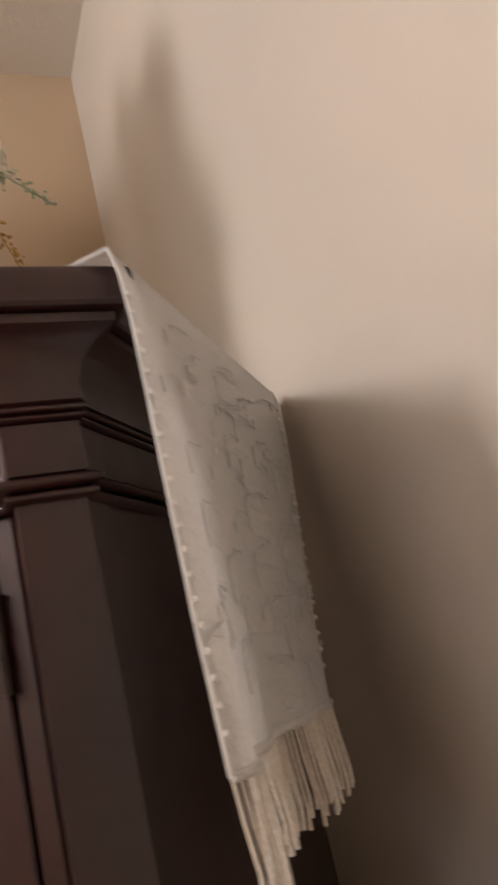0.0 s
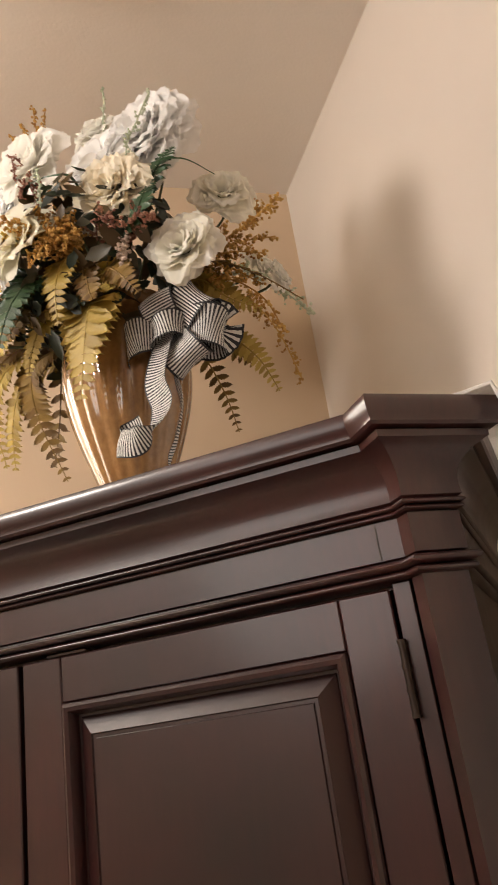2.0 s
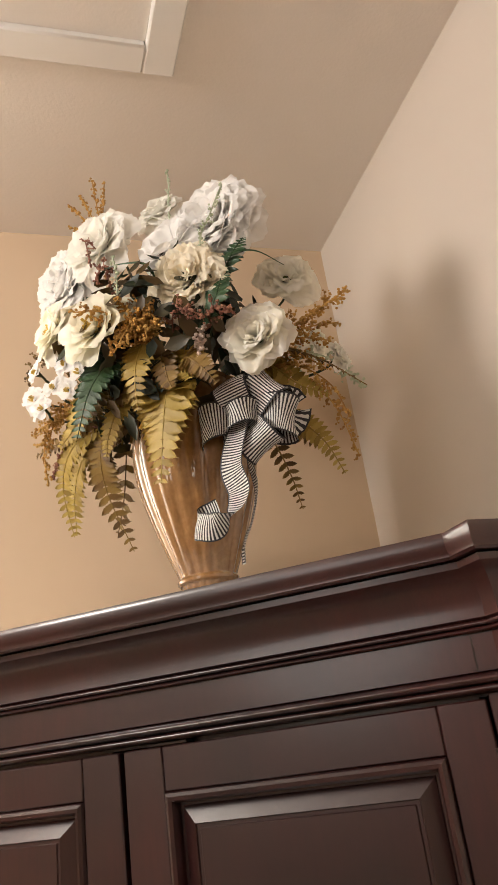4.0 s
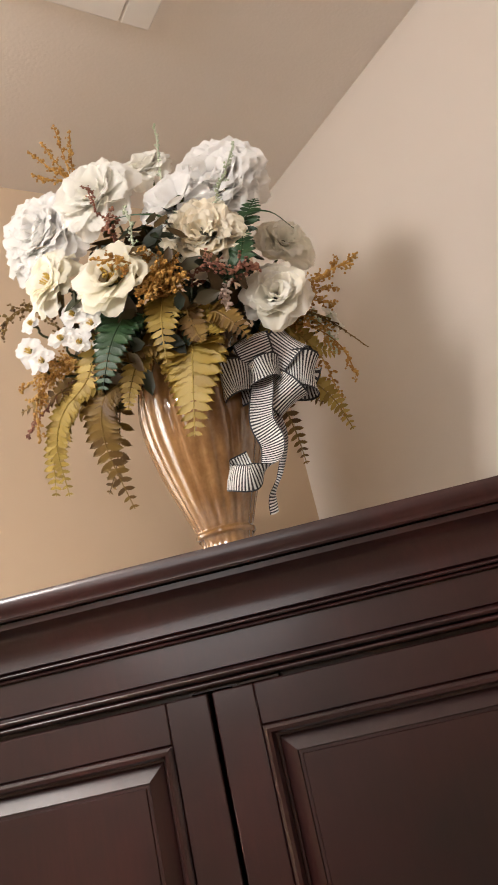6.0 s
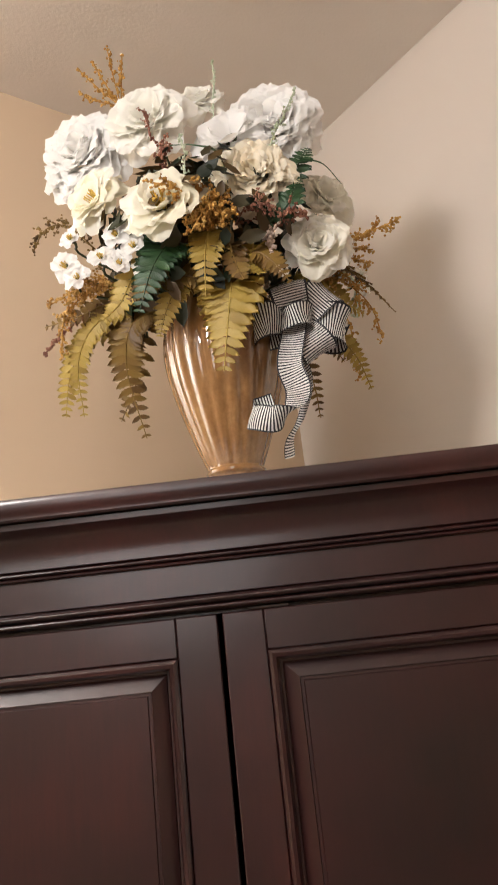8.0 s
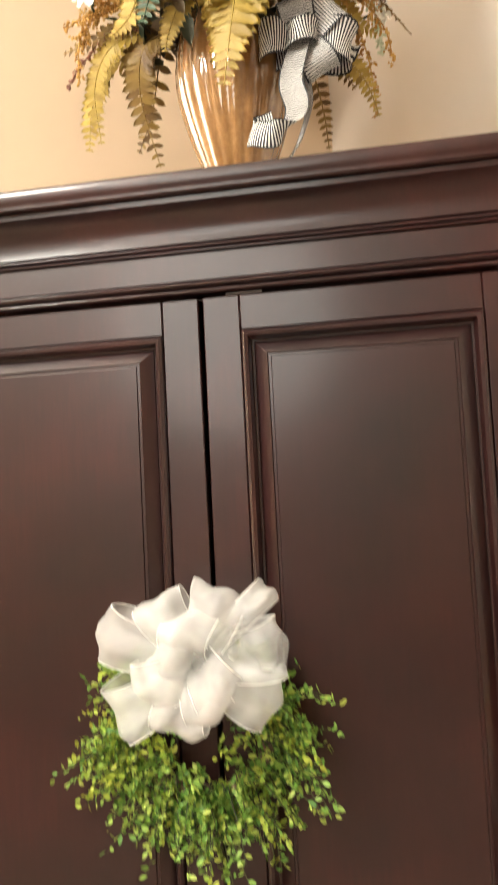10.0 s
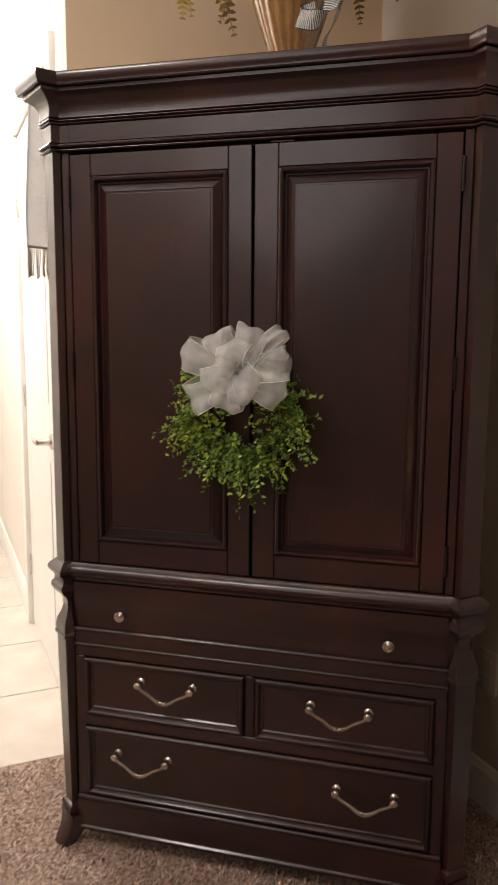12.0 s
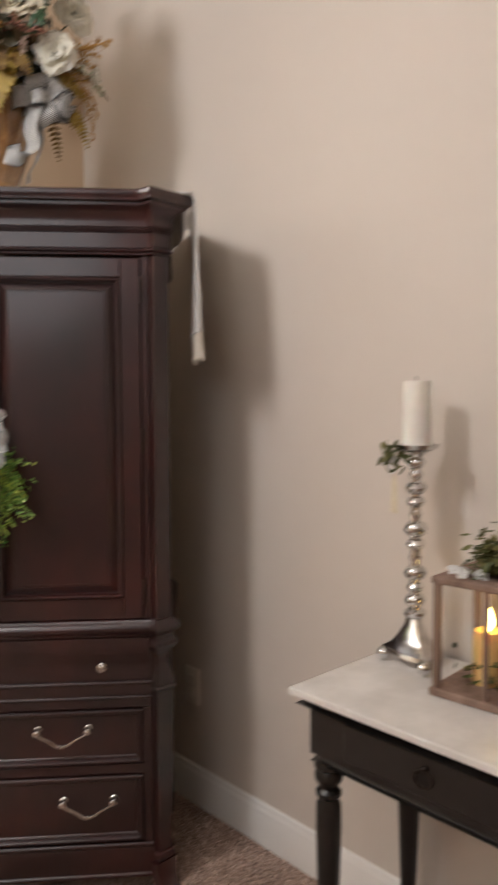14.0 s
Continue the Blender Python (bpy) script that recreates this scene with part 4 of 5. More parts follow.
def leaflet_mesh(name, mat, length, width, teeth=0.0):
    rows = []
    n = 9
    for i in range(n + 1):
        v = i / n
        w = width * (0.55 + 0.45 * math.sin(v * 2.2)) * (1 - v ** 3) * (1 + teeth * (i % 2)) + 0.0002
        rows.append([(length * v, -w, 0.0015 * math.sin(v * 3)), (length * v, 0, 0.0025 * math.sin(v * 3) - length * 0.18 * v * v), (length * v, w, 0.0015 * math.sin(v * 3))])
    bm = bmesh.new()
    quads(bm, rows)
    me = bpy.data.meshes.new(name)
    bm.to_mesh(me)
    bm.free()
    me.materials.append(mat)
    me.shade_smooth()
    return me


LEAFLETS = {m.name: leaflet_mesh("leaflet", m, 1.0, 0.21, 0.22) for m in (OLIVE, BROWNFERN, GREENFERN)}


def fern(pts, half, mat, label, pairs=15, face=(0, -1, 0.3)):
    """A frond: leaflets in pairs along an arched midrib."""
    line = smooth_path([raised(p) for p in pts], 8)
    base = line[0]
    f = empty("fern_frond", base, label, "fern", "fern fronds in the bouquet")
    part("midrib", tube(bmesh.new(), [p - base for p in line], [0.0016 * (1 - 0.7 * i / len(line)) + 0.0003 for i in range(len(line))], 6), mat, f)
    me = LEAFLETS[mat.name]
    rnd = random.Random(int(abs(pts[-1][0]) * 9999))
    pairs = int(pairs * 1.30)
    for i in range(pairs):
        v = (i + 0.6) / pairs
        k = min(int(v * (len(line) - 1)), len(line) - 2)
        p = line[k].lerp(line[k + 1], v * (len(line) - 1) - k)
        t = (line[k + 1] - line[k]).normalized()
        nrm = Vector(face) - t * Vector(face).dot(t)
        nrm.normalize()
        side = nrm.cross(t)
        size = 1.12 * half * (0.45 + 0.55 * math.sin(min(1.0, v * 2.4) * math.pi / 2)) * (1 - v ** 2.2 * 0.80) * rnd.uniform(0.93, 1.07)
        for s in (-1, 1):
            x = (side * s * 0.93 + t * 0.38 + nrm * rnd.uniform(-0.12, 0.16)).normalized()
            z = (nrm - x * nrm.dot(x)).normalized()
            y = z.cross(x)
            m = Matrix(((x.x, y.x, z.x, p.x - base.x), (x.y, y.y, z.y, p.y - base.y), (x.z, y.z, z.z, p.z - base.z), (0, 0, 0, 1)))
            shared("leaflet", me, f, m @ Matrix.Diagonal((size, size * 1.14, size, 1)))
    return f


fern([(0.060, 0.15, 2.150), (0.056, 0.090, 2.130), (0.046, 0.072, 2.070), (0.030, 0.085, 1.985)], 0.055, OLIVE, "olive gold silk fern frond over the vase front", 16)
fern([(0.03, 0.10, 2.22), (0.027, 0.045, 2.185), (0.020, 0.02, 2.135), (0.016, 0.035, 2.085)], 0.032, OLIVE, "short olive gold silk fern frond", 12)
fern([(0.00, 0.13, 2.16), (-0.03, 0.09, 2.125), (-0.050, 0.085, 2.085), (-0.060, 0.095, 2.055)], 0.026, OLIVE, "short olive gold silk fern frond", 11)
fern([(0.07, 0.12, 2.16), (0.095, 0.06, 2.155), (0.120, 0.045, 2.130), (0.142, 0.055, 2.100)], 0.026, BROWNFERN, "small brown silk fern frond", 12)
fern([(-0.06, 0.20, 2.15), (-0.115, 0.19, 2.125), (-0.135, 0.22, 2.06), (-0.118, 0.27, 1.955)], 0.040, BROWNFERN, "brown olive silk fern frond hanging beside the vase", 18)
fern([(-0.09, 0.20, 2.16), (-0.170, 0.19, 2.135), (-0.212, 0.21, 2.08), (-0.214, 0.24, 1.995)], 0.028, OLIVE, "olive silk fern frond hanging over the side", 17)
fern([(-0.09, 0.24, 2.15), (-0.20, 0.27, 2.15), (-0.25, 0.30, 2.10), (-0.27, 0.33, 2.03)], 0.036, OLIVE, "olive silk fern frond spreading backwards", 16)
fern([(-0.010, 0.12, 2.21), (-0.030, 0.055, 2.185), (-0.058, 0.015, 2.130), (-0.082, 0.01, 2.060)], 0.042, GREENFERN, "dark green silk fern frond", 15)
fern([(0.16, 0.17, 2.165), (0.215, 0.17, 2.178), (0.270, 0.215, 2.160), (0.322, 0.26, 2.122)], 0.028, BROWNFERN, "dark brown silk fern frond reaching out", 17, (0, -0.6, 0.8))
fern([(0.15, 0.23, 2.12), (0.210, 0.235, 2.085), (0.243, 0.245, 2.045), (0.262, 0.26, 1.992)], 0.024, OLIVE, "olive green silk fern frond", 14)
fern([(0.12, 0.22, 2.14), (0.155, 0.25, 2.08), (0.17, 0.28, 2.02), (0.175, 0.30, 1.965)], 0.022, BROWNFERN, "brown silk fern frond behind the bow", 12)
fern([(-0.10, 0.10, 2.13), (-0.02, 0.08, 2.14), (0.01, 0.09, 2.13), (0.035, 0.10, 2.10)], 0.03, BROWNFERN, "brown silk fern frond at the vase rim", 10)
fern([(0.10, 0.10, 2.20), (0.150, 0.05, 2.215), (0.165, 0.06, 2.25), (0.17, 0.09, 2.29)], 0.026, GREENFERN, "small dark green silk fern frond", 11)
fern([(0.10, 0.14, 2.26), (0.16, 0.10, 2.28), (0.185, 0.11, 2.32), (0.20, 0.13, 2.35)], 0.026, GREENFERN, "small dark green silk fern frond", 11)


def spray(pts, branches, reach, mat, label, seed, bead=0.0036, name="astilbe_spray"):
    """A feathery plume: side twigs set with tiny beads."""
    rnd = random.Random(seed)
    line = smooth_path([raised(p) for p in pts], 6)
    base = line[0]
    f = empty(name, base, label, "dried flower", "sprays in the bouquet")
    part("stem", tube(bmesh.new(), [p - base for p in line], 0.0012, 5), mat, f)
    branches = int(branches * 1.9)
    for i in range(branches):
        v = (i + 0.5) / branches
        k = min(int(v * (len(line) - 1)), len(line) - 2)
        p = line[k].lerp(line[k + 1], v * (len(line) - 1) - k) - base
        t = (line[k + 1] - line[k]).normalized()
        a = rnd.uniform(0, 6.28)
        o = t.orthogonal().normalized()
        o = (o * math.cos(a) + t.cross(o) * math.sin(a)) * 0.8 + t * 0.65
        ln = reach * (1.0 - 0.75 * v) * rnd.uniform(0.7, 1.1)
        bm = bmesh.new()
        tube(bm, [p, p + o * ln], 0.0006, 4)
        count = max(4, int(ln / 0.0026))
        for j in range(count):
            q = p + o * ln * (j + 1) / count + Vector((rnd.gauss(0, 1), rnd.gauss(0, 1), rnd.gauss(0, 1))) * bead * 0.55
            bmesh.ops.create_icosphere(bm, subdivisions=1, radius=bead * rnd.uniform(0.6, 1.05) * (1 - 0.4 * j / count), matrix=Matrix.Translation(q))
        part("plume", bm, mat, f)
    return f


spray([(0.03, 0.10, 2.22), (0.02, 0.01, 2.215), (-0.01, -0.055, 2.215), (-0.045, -0.085, 2.212)], 9, 0.045, ASTILBE, "feathery ochre astilbe spray", 1)
spray([(0.04, 0.08, 2.20), (0.035, 0.01, 2.205), (0.03, -0.02, 2.195), (0.005, -0.04, 2.15)], 9, 0.042, ASTILBE, "feathery ochre astilbe spray", 2)
spray([(0.05, 0.08, 2.21), (0.045, 0.02, 2.225), (0.05, -0.01, 2.205), (0.055, -0.015, 2.165)], 9, 0.040, ASTILBE, "feathery ochre astilbe spray", 3)
spray([(0.18, 0.19, 2.20), (0.230, 0.20, 2.22), (0.285, 0.195, 2.232), (0.334, 0.18, 2.238)], 16, 0.045, ASTILBE, "ochre astilbe spray reaching out", 4)
spray([(0.17, 0.20, 2.16), (0.225, 0.26, 2.165), (0.252, 0.33, 2.13), (0.264, 0.386, 2.058)], 16, 0.036, ASTILBE, "ochre astilbe spray drooping", 5)
spray([(0.18, 0.20, 2.17), (0.235, 0.20, 2.155), (0.275, 0.22, 2.12), (0.29, 0.24, 2.07)], 11, 0.034, ASTILBE, "ochre astilbe spray drooping", 6)
for k, (x, z) in enumerate(((-0.200, 2.655), (-0.172, 2.668), (-0.140, 2.690), (-0.112, 2.672), (-0.195, 2.60))):
    spray([(-0.09, 0.20, 2.42), (-0.115, 0.235, 2.54), ((x - 0.12) / 2, 0.245, (z + 2.55) / 2), (x, 0.25, z)], 10, 0.018, ASTILBE, "ochre astilbe spike at the bouquet's top", 7 + k, 0.0034)
spray([(-0.14, 0.18, 2.22), (-0.21, 0.19, 2.30), (-0.255, 0.20, 2.31), (-0.285, 0.22, 2.285)], 10, 0.032, BROWNFERN, "brown seeded flower spray", 13)
spray([(-0.12, 0.16, 2.17), (-0.19, 0.16, 2.175), (-0.225, 0.18, 2.14), (-0.235, 0.20, 2.085)], 12, 0.040, ASTILBE, "ochre brown spray drooping", 14)
spray([(-0.10, 0.20, 2.15), (-0.17, 0.20, 2.165), (-0.24, 0.25, 2.155), (-0.298, 0.30, 2.137)], 16, 0.010, RUST, "thin dark red twig", 15)
spray([(0.07, 0.10, 2.22), (0.095, 0.02, 2.215), (0.115, 0.00, 2.20), (0.14, 0.02, 2.19)], 10, 0.036, RUST, "small feathery rust red spray", 16)
spray([(0.12, 0.10, 2.20), (0.150, 0.04, 2.205), (0.165, 0.05, 2.20), (0.18, 0.06, 2.20)], 8, 0.026, RUST, "small feathery rust red spray", 17)
spray([(-0.03, 0.12, 2.32), (-0.03, 0.06, 2.34), (-0.03, 0.03, 2.33), (-0.03, 0.01, 2.30)], 8, 0.028, RUST, "small feathery rust red spray", 18)
spray([(0.13, 0.16, 2.30), (0.14, 0.07, 2.33), (0.165, 0.06, 2.37), (0.19, 0.07, 2.42)], 12, 0.014, VALLEY, "pale green lily-of-the-valley spike", 19, 0.0028)
spray([(0.00, 0.12, 2.28), (0.0, 0.03, 2.27), (0.005, 0.01, 2.30), (0.00, 0.01, 2.335)], 10, 0.012, VALLEY, "pale green lily-of-the-valley spike", 20, 0.0026)
spray([(0.05, 0.19, 2.44), (0.055, 0.18, 2.50), (0.06, 0.18, 2.54), (0.06, 0.18, 2.575)], 10, 0.010, VALLEY, "pale green spike at the bouquet's top", 21, 0.0022)
spray([(0.12, 0.11, 2.20), (0.122, 0.07, 2.185), (0.120, 0.06, 2.165), (0.118, 0.06, 2.145)], 9, 0.022, BLUSH, "small blush blossom cluster", 22, 0.0042)
spray([(-0.05, 0.08, 2.40), (-0.056, 0.04, 2.40), (-0.05, 0.03, 2.37), (-0.045, 0.025, 2.34)], 8, 0.012, RUST, "thin brown berry twig", 23, 0.0022)
spray([(0.21, 0.22, 2.18), (0.26, 0.26, 2.19), (0.275, 0.38, 2.20), (0.283, 0.468, 2.208)], 12, 0.030, VALLEY, "small pale bud twig", 24, 0.0042)

for k, (x0, y0, x1, y1, z1, half, mat) in enumerate(((-0.02, 0.12, -0.10, 0.06, 2.105, 0.030, BROWNFERN), (0.10, 0.12, 0.10, 0.045, 2.115, 0.028, OLIVE), (-0.06, 0.14, -0.145, 0.10, 2.095, 0.032, OLIVE), (0.15, 0.20, 0.265, 0.235, 2.115, 0.030, OLIVE),
                                                      (0.14, 0.22, 0.225, 0.27, 2.05, 0.028, BROWNFERN), (-0.08, 0.22, -0.265, 0.21, 2.145, 0.030, BROWNFERN), (-0.06, 0.25, -0.165, 0.30, 2.00, 0.032, BROWNFERN), (0.05, 0.10, 0.075, 0.035, 2.105, 0.026, BROWNFERN))):
    fern([(x0, y0, 2.16), ((x0 * 2 + x1) / 3, (y0 * 2 + y1) / 3 - 0.02, 2.168), ((x0 + x1 * 2) / 3, (y0 + y1 * 2) / 3 - 0.012, (z1 * 2 + 2.17) / 3), (x1, y1, z1)], half, mat, "olive brown silk fern frond round the vase rim", 13)
for k, (x, y, z) in enumerate(((0.00, -0.045, 2.165), (0.045, -0.03, 2.21), (-0.015, -0.06, 2.20), (0.07, -0.015, 2.185), (0.02, -0.05, 2.225), (0.285, 0.22, 2.19), (0.27, 0.24, 2.155), (0.30, 0.25, 2.23), (-0.23, 0.17, 2.14), (-0.255, 0.19, 2.17))):
    base = (0.03, 0.08, 2.21) if k < 5 else ((0.19, 0.19, 2.19) if k < 8 else (-0.13, 0.16, 2.18))
    spray([base, ((base[0] + x) / 2, (base[1] + y) / 2, (base[2] + z) / 2 + 0.012), (x, y, z)], 9, 0.034, ASTILBE, "feathery ochre astilbe spray", 40 + k)


def grass_blade(pts, label):
    line = smooth_path([raised(p) for p in pts], 7)
    f = empty("grass_blade", line[0], label, "leaf")
    part("blade", strip(bmesh.new(), [p - line[0] for p in line], (0, 0.3, 1), [0.006 * (1 - (i / len(line)) ** 2) + 0.0006 for i in range(len(line))], 0.001, 3), GREENFERN, f)


grass_blade([(0.07, 0.10, 2.24), (0.06, 0.03, 2.30), (0.02, 0.02, 2.32), (-0.03, 0.03, 2.33)], "thin green grass blade")
grass_blade([(0.13, 0.12, 2.24), (0.17, 0.09, 2.30), (0.215, 0.12, 2.315), (0.25, 0.16, 2.30)], "thin green grass blade")


def leaf_cloud(bm, rnd, spots, size):
    for p, nrm in spots:
        q = nrm.to_track_quat("Z", "Y").to_matrix()
        a = rnd.uniform(0, 6.28)
        x, y = q @ Vector((math.cos(a), math.sin(a), 0.25)), q @ Vector((-math.sin(a), math.cos(a), 0))
        s = size * rnd.uniform(0.6, 1.25)
        pts = [p, p + x * s * 0.35 + y * s * 0.26, p + x * s * 0.75 + y * s * 0.2, p + x * s, p + x * s * 0.75 - y * s * 0.2, p + x * s * 0.35 - y * s * 0.26]
        mid = [p + x * s * 0.35 - nrm * s * 0.07, p + x * s * 0.75 - nrm * s * 0.09]
        v = [bm.verts.new(c) for c in pts + mid]
        for f in ((0, 6, 1), (1, 6, 7, 2), (2, 7, 3), (0, 5, 6), (5, 4, 7, 6), (4, 3, 7)):
            bm.faces.new([v[i] for i in f])


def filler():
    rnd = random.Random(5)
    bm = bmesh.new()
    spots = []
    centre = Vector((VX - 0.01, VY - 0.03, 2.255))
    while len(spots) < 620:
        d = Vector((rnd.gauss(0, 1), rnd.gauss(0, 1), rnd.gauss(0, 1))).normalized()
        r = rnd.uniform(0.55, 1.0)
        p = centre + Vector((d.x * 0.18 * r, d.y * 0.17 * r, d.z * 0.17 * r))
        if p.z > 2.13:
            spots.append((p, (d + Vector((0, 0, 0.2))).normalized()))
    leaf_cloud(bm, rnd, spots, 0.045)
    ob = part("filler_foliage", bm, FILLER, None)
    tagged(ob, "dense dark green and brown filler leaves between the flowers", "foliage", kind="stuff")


filler()


def loop_points(start, out, size, up, k=18, squash=0.5, twist=0.0):
    """A teardrop loop of ribbon from a knot: out is where it points, up the plane's other axis."""
    out, up = Vector(out).normalized(), Vector(up)
    up = (up - out * up.dot(out)).normalized()
    pts = []
    for i in range(k + 1):
        a = math.pi * 2 * i / k
        x = size * (1 - math.cos(a)) / 2
        y = size * squash * math.sin(a) * (0.25 + 0.75 * (1 - math.cos(a)) / 2)
        pts.append(Vector(start) + out * x + up * y)
    return pts


def striped_bow():
    kx = Vector((0.148, 0.172, 2.082))
    b = empty("striped_bow", kx, "black and white striped ribbon bow tied at the vase rim", "bow")
    # where a loop points, its length, the plane of its fold, its fullness, the direction across the ribbon
    loops = (((-1, -0.30, -0.05), 0.078, (0.1, -1, 0.3), 0.40, (0.06, -0.15, 1)), ((-0.15, -0.45, 0.9), 0.074, (0, -1, -0.4), 0.40, (1, -0.1, 0.15)), ((0.75, -0.15, 0.62), 0.080, (0.2, -1, 0.2), 0.38, (-0.62, -0.1, 0.75)),
             ((0.98, 0.0, -0.22), 0.082, (0, -1, 0.3), 0.38, (0.22, -0.2, 0.95)), ((0.42, -0.25, -0.85), 0.074, (0, -1, -0.2), 0.36, (0.85, 0, 0.45)), ((0.9, 0.55, 0.15), 0.080, (0, -0.6, 0.9), 0.32, (0, -0.6, 1)))
    for out, size, up, sq, across in loops:
        pts = loop_points((0, 0, 0), out, size * 0.92, up, 24, sq)
        n = len(pts)
        part("loop", strip(bmesh.new(), pts, across, [0.060 * (0.42 + 0.58 * math.sin(math.pi * i / (n - 1)) ** 0.6) for i in range(n)], 0.004, 7), STRIPES, b, smooth=80)
    # the long tail curls under itself in front of the vase
    tail = smooth_path([(0, -0.014, 0), (-0.010, -0.028, -0.035), (-0.020, -0.034, -0.080), (-0.012, -0.036, -0.120), (-0.022, -0.046, -0.152), (-0.050, -0.052, -0.166), (-0.078, -0.046, -0.158), (-0.088, -0.030, -0.150), (-0.076, -0.020, -0.142), (-0.050, -0.026, -0.138)], 7)
    n = len(tail)
    part("tail", strip(bmesh.new(), tail, [Vector((1, -0.25, 0.10)).lerp(Vector((0.45, -0.20, 0.87)), min(1.0, max(0.0, i / n * 2.6 - 0.8))) for i in range(n)], 0.040, 0.003, 7), STRIPES, b, smooth=80)
    tail = smooth_path([(0.004, 0.0, -0.01), (0.002, -0.012, -0.06), (0.006, -0.010, -0.11), (-0.010, -0.004, -0.155), (-0.030, 0.004, -0.185), (-0.034, 0.006, -0.212)], 6)
    part("tail", strip(bmesh.new(), tail, (0.5, -0.8, 0.2), 0.030, 0.003), STRIPES, b, smooth=80)
    pts = [Vector((0.023 * math.cos(a), -0.016 + 0.024 * math.sin(a) * -1, 0.003 * math.sin(a * 2))) for a in [2 * math.pi * i / 16 for i in range(17)]]
    part("knot", strip(bmesh.new(), pts, (0.1, 0, 1), 0.038, -0.004), STRIPES, b, smooth=80)


striped_bow()


# ---- the wreath on the doors ----
def wreath():
    rnd = random.Random(11)
    c = Vector((-0.012, -0.026, 1.094))
    w = empty("wreath", c, "green boxwood wreath with sheer white bow on the armoire doors", "wreath")
    ring = [Vector((0.088 * math.cos(a), rnd.uniform(-0.004, 0.004), 0.088 * math.sin(a))) for a in [2 * math.pi * i / 40 for i in range(40)]]
    part("vine_ring", tube(bmesh.new(), ring + [ring[0]], 0.013, 8, False), RUSTIC, w)
    greens, yellows, twigs = bmesh.new(), bmesh.new(), bmesh.new()
    for k in range(430):
        a = rnd.uniform(0, 2 * math.pi)
        low = max(0.0, -math.sin(a))
        r0 = rnd.uniform(0.06, 0.105)
        p = Vector((r0 * math.cos(a), rnd.uniform(-0.030, 0.0), r0 * math.sin(a)))
        reach = rnd.uniform(0.034, 0.084) * (1 - 0.10 * low) + 0.02 * (rnd.random() < 0.06)
        if math.sin(a) > 0.35:
            reach *= 0.75
        clump = max(math.exp(-(((a - c0 + math.pi) % (2 * math.pi) - math.pi) / 0.20) ** 2) for c0 in (-1.50, -2.25, -0.80, -2.85, -0.10, 0.30, 2.75))
        reach *= 0.72 + 0.52 * clump
        swirl = rnd.uniform(-0.7, 0.7)
        d = Vector((math.cos(a + swirl), rnd.uniform(-0.55, 0.05), math.sin(a + swirl) - 0.15)).normalized()
        if rnd.random() < 0.13:
            d = Vector((-math.cos(a) * 0.6, -0.6, -math.sin(a) * 0.6)).normalized()
            reach *= 0.7
        bend = Vector((0, -0.1, -0.25)) * reach
        line = [p + d * reach * t + bend * t * t for t in (0, 0.33, 0.66, 1.0)]
        line = [Vector((q.x, min(q.y, 0.016), q.z)) for q in line]
        tube(twigs, line, (0.0009, 0.0008, 0.0007, 0.0005), 4, False)
        target = yellows if (rnd.random() < 0.12 or (math.cos(a) < -0.5 and -0.5 < math.sin(a) < 0.5 and rnd.random() < 0.45)) else greens
        spots = []
        for j in range(17):
            t = 0.15 + 0.85 * j / 16
            i = min(int(t * 3), 2)
            q = line[i].lerp(line[i + 1], t * 3 - i)
            nrm = (Vector((rnd.gauss(0, 1), rnd.gauss(-0.5, 1), rnd.gauss(0.3, 1)))).normalized()
            q += nrm * 0.0025
            spots.append((Vector((q.x, min(q.y, 0.017), q.z)), nrm))
        leaf_cloud(target, rnd, spots, 0.0100)
    tagged(part("foliage", greens, BOX_GREEN, w, "small round green boxwood leaves"), kind="stuff")
    tagged(part("yellow_foliage", yellows, BOX_YELLOW, w, "yellow green boxwood tips"), kind="stuff")
    tagged(part("twig", twigs, STEM, w), kind="stuff")
    # bow of sheer wired ribbon: (turn in degrees, length, width, forward lean, fullness) a loop
    b = new("bow")
    b.parent = w
    b.location = (0.006, -0.050, 0.091)
    tagged(b, "sheer iridescent white organza bow")
    loops = ((162, 0.122, 0.066, 0.10, 0.24), (118, 0.092, 0.062, 0.35, 0.30), (66, 0.098, 0.066, 0.35, 0.30), (42, 0.122, 0.034, 0.02, 0.46), (10, 0.112, 0.066, 0.25, 0.28), (-26, 0.110, 0.066, 0.28, 0.26),
             (-104, 0.088, 0.064, 0.55, 0.30), (-148, 0.116, 0.066, 0.22, 0.26), (-66, 0.078, 0.060, 0.8, 0.32), (88, 0.076, 0.064, 1.0, 0.42), (205, 0.080, 0.062, 0.9, 0.40), (-40, 0.074, 0.062, 1.2, 0.44), (140, 0.062, 0.060, 1.6, 0.46))
    for turn, size, wid, lean, full in loops:
        a = radians(turn)
        out, across = Vector((math.cos(a), -lean, math.sin(a))), Vector((-math.sin(a), rnd.uniform(-0.25, 0.25), math.cos(a)))
        pts = loop_points((0, 0, 0), out, size, (rnd.uniform(-0.3, 0.3), -1, rnd.uniform(-0.3, 0.3)), 26, full)
        n, cols, ph = len(pts), 13, rnd.uniform(0, 6)
        rows, edges = [], ([], [])
        mid = out.normalized() * size * 0.55
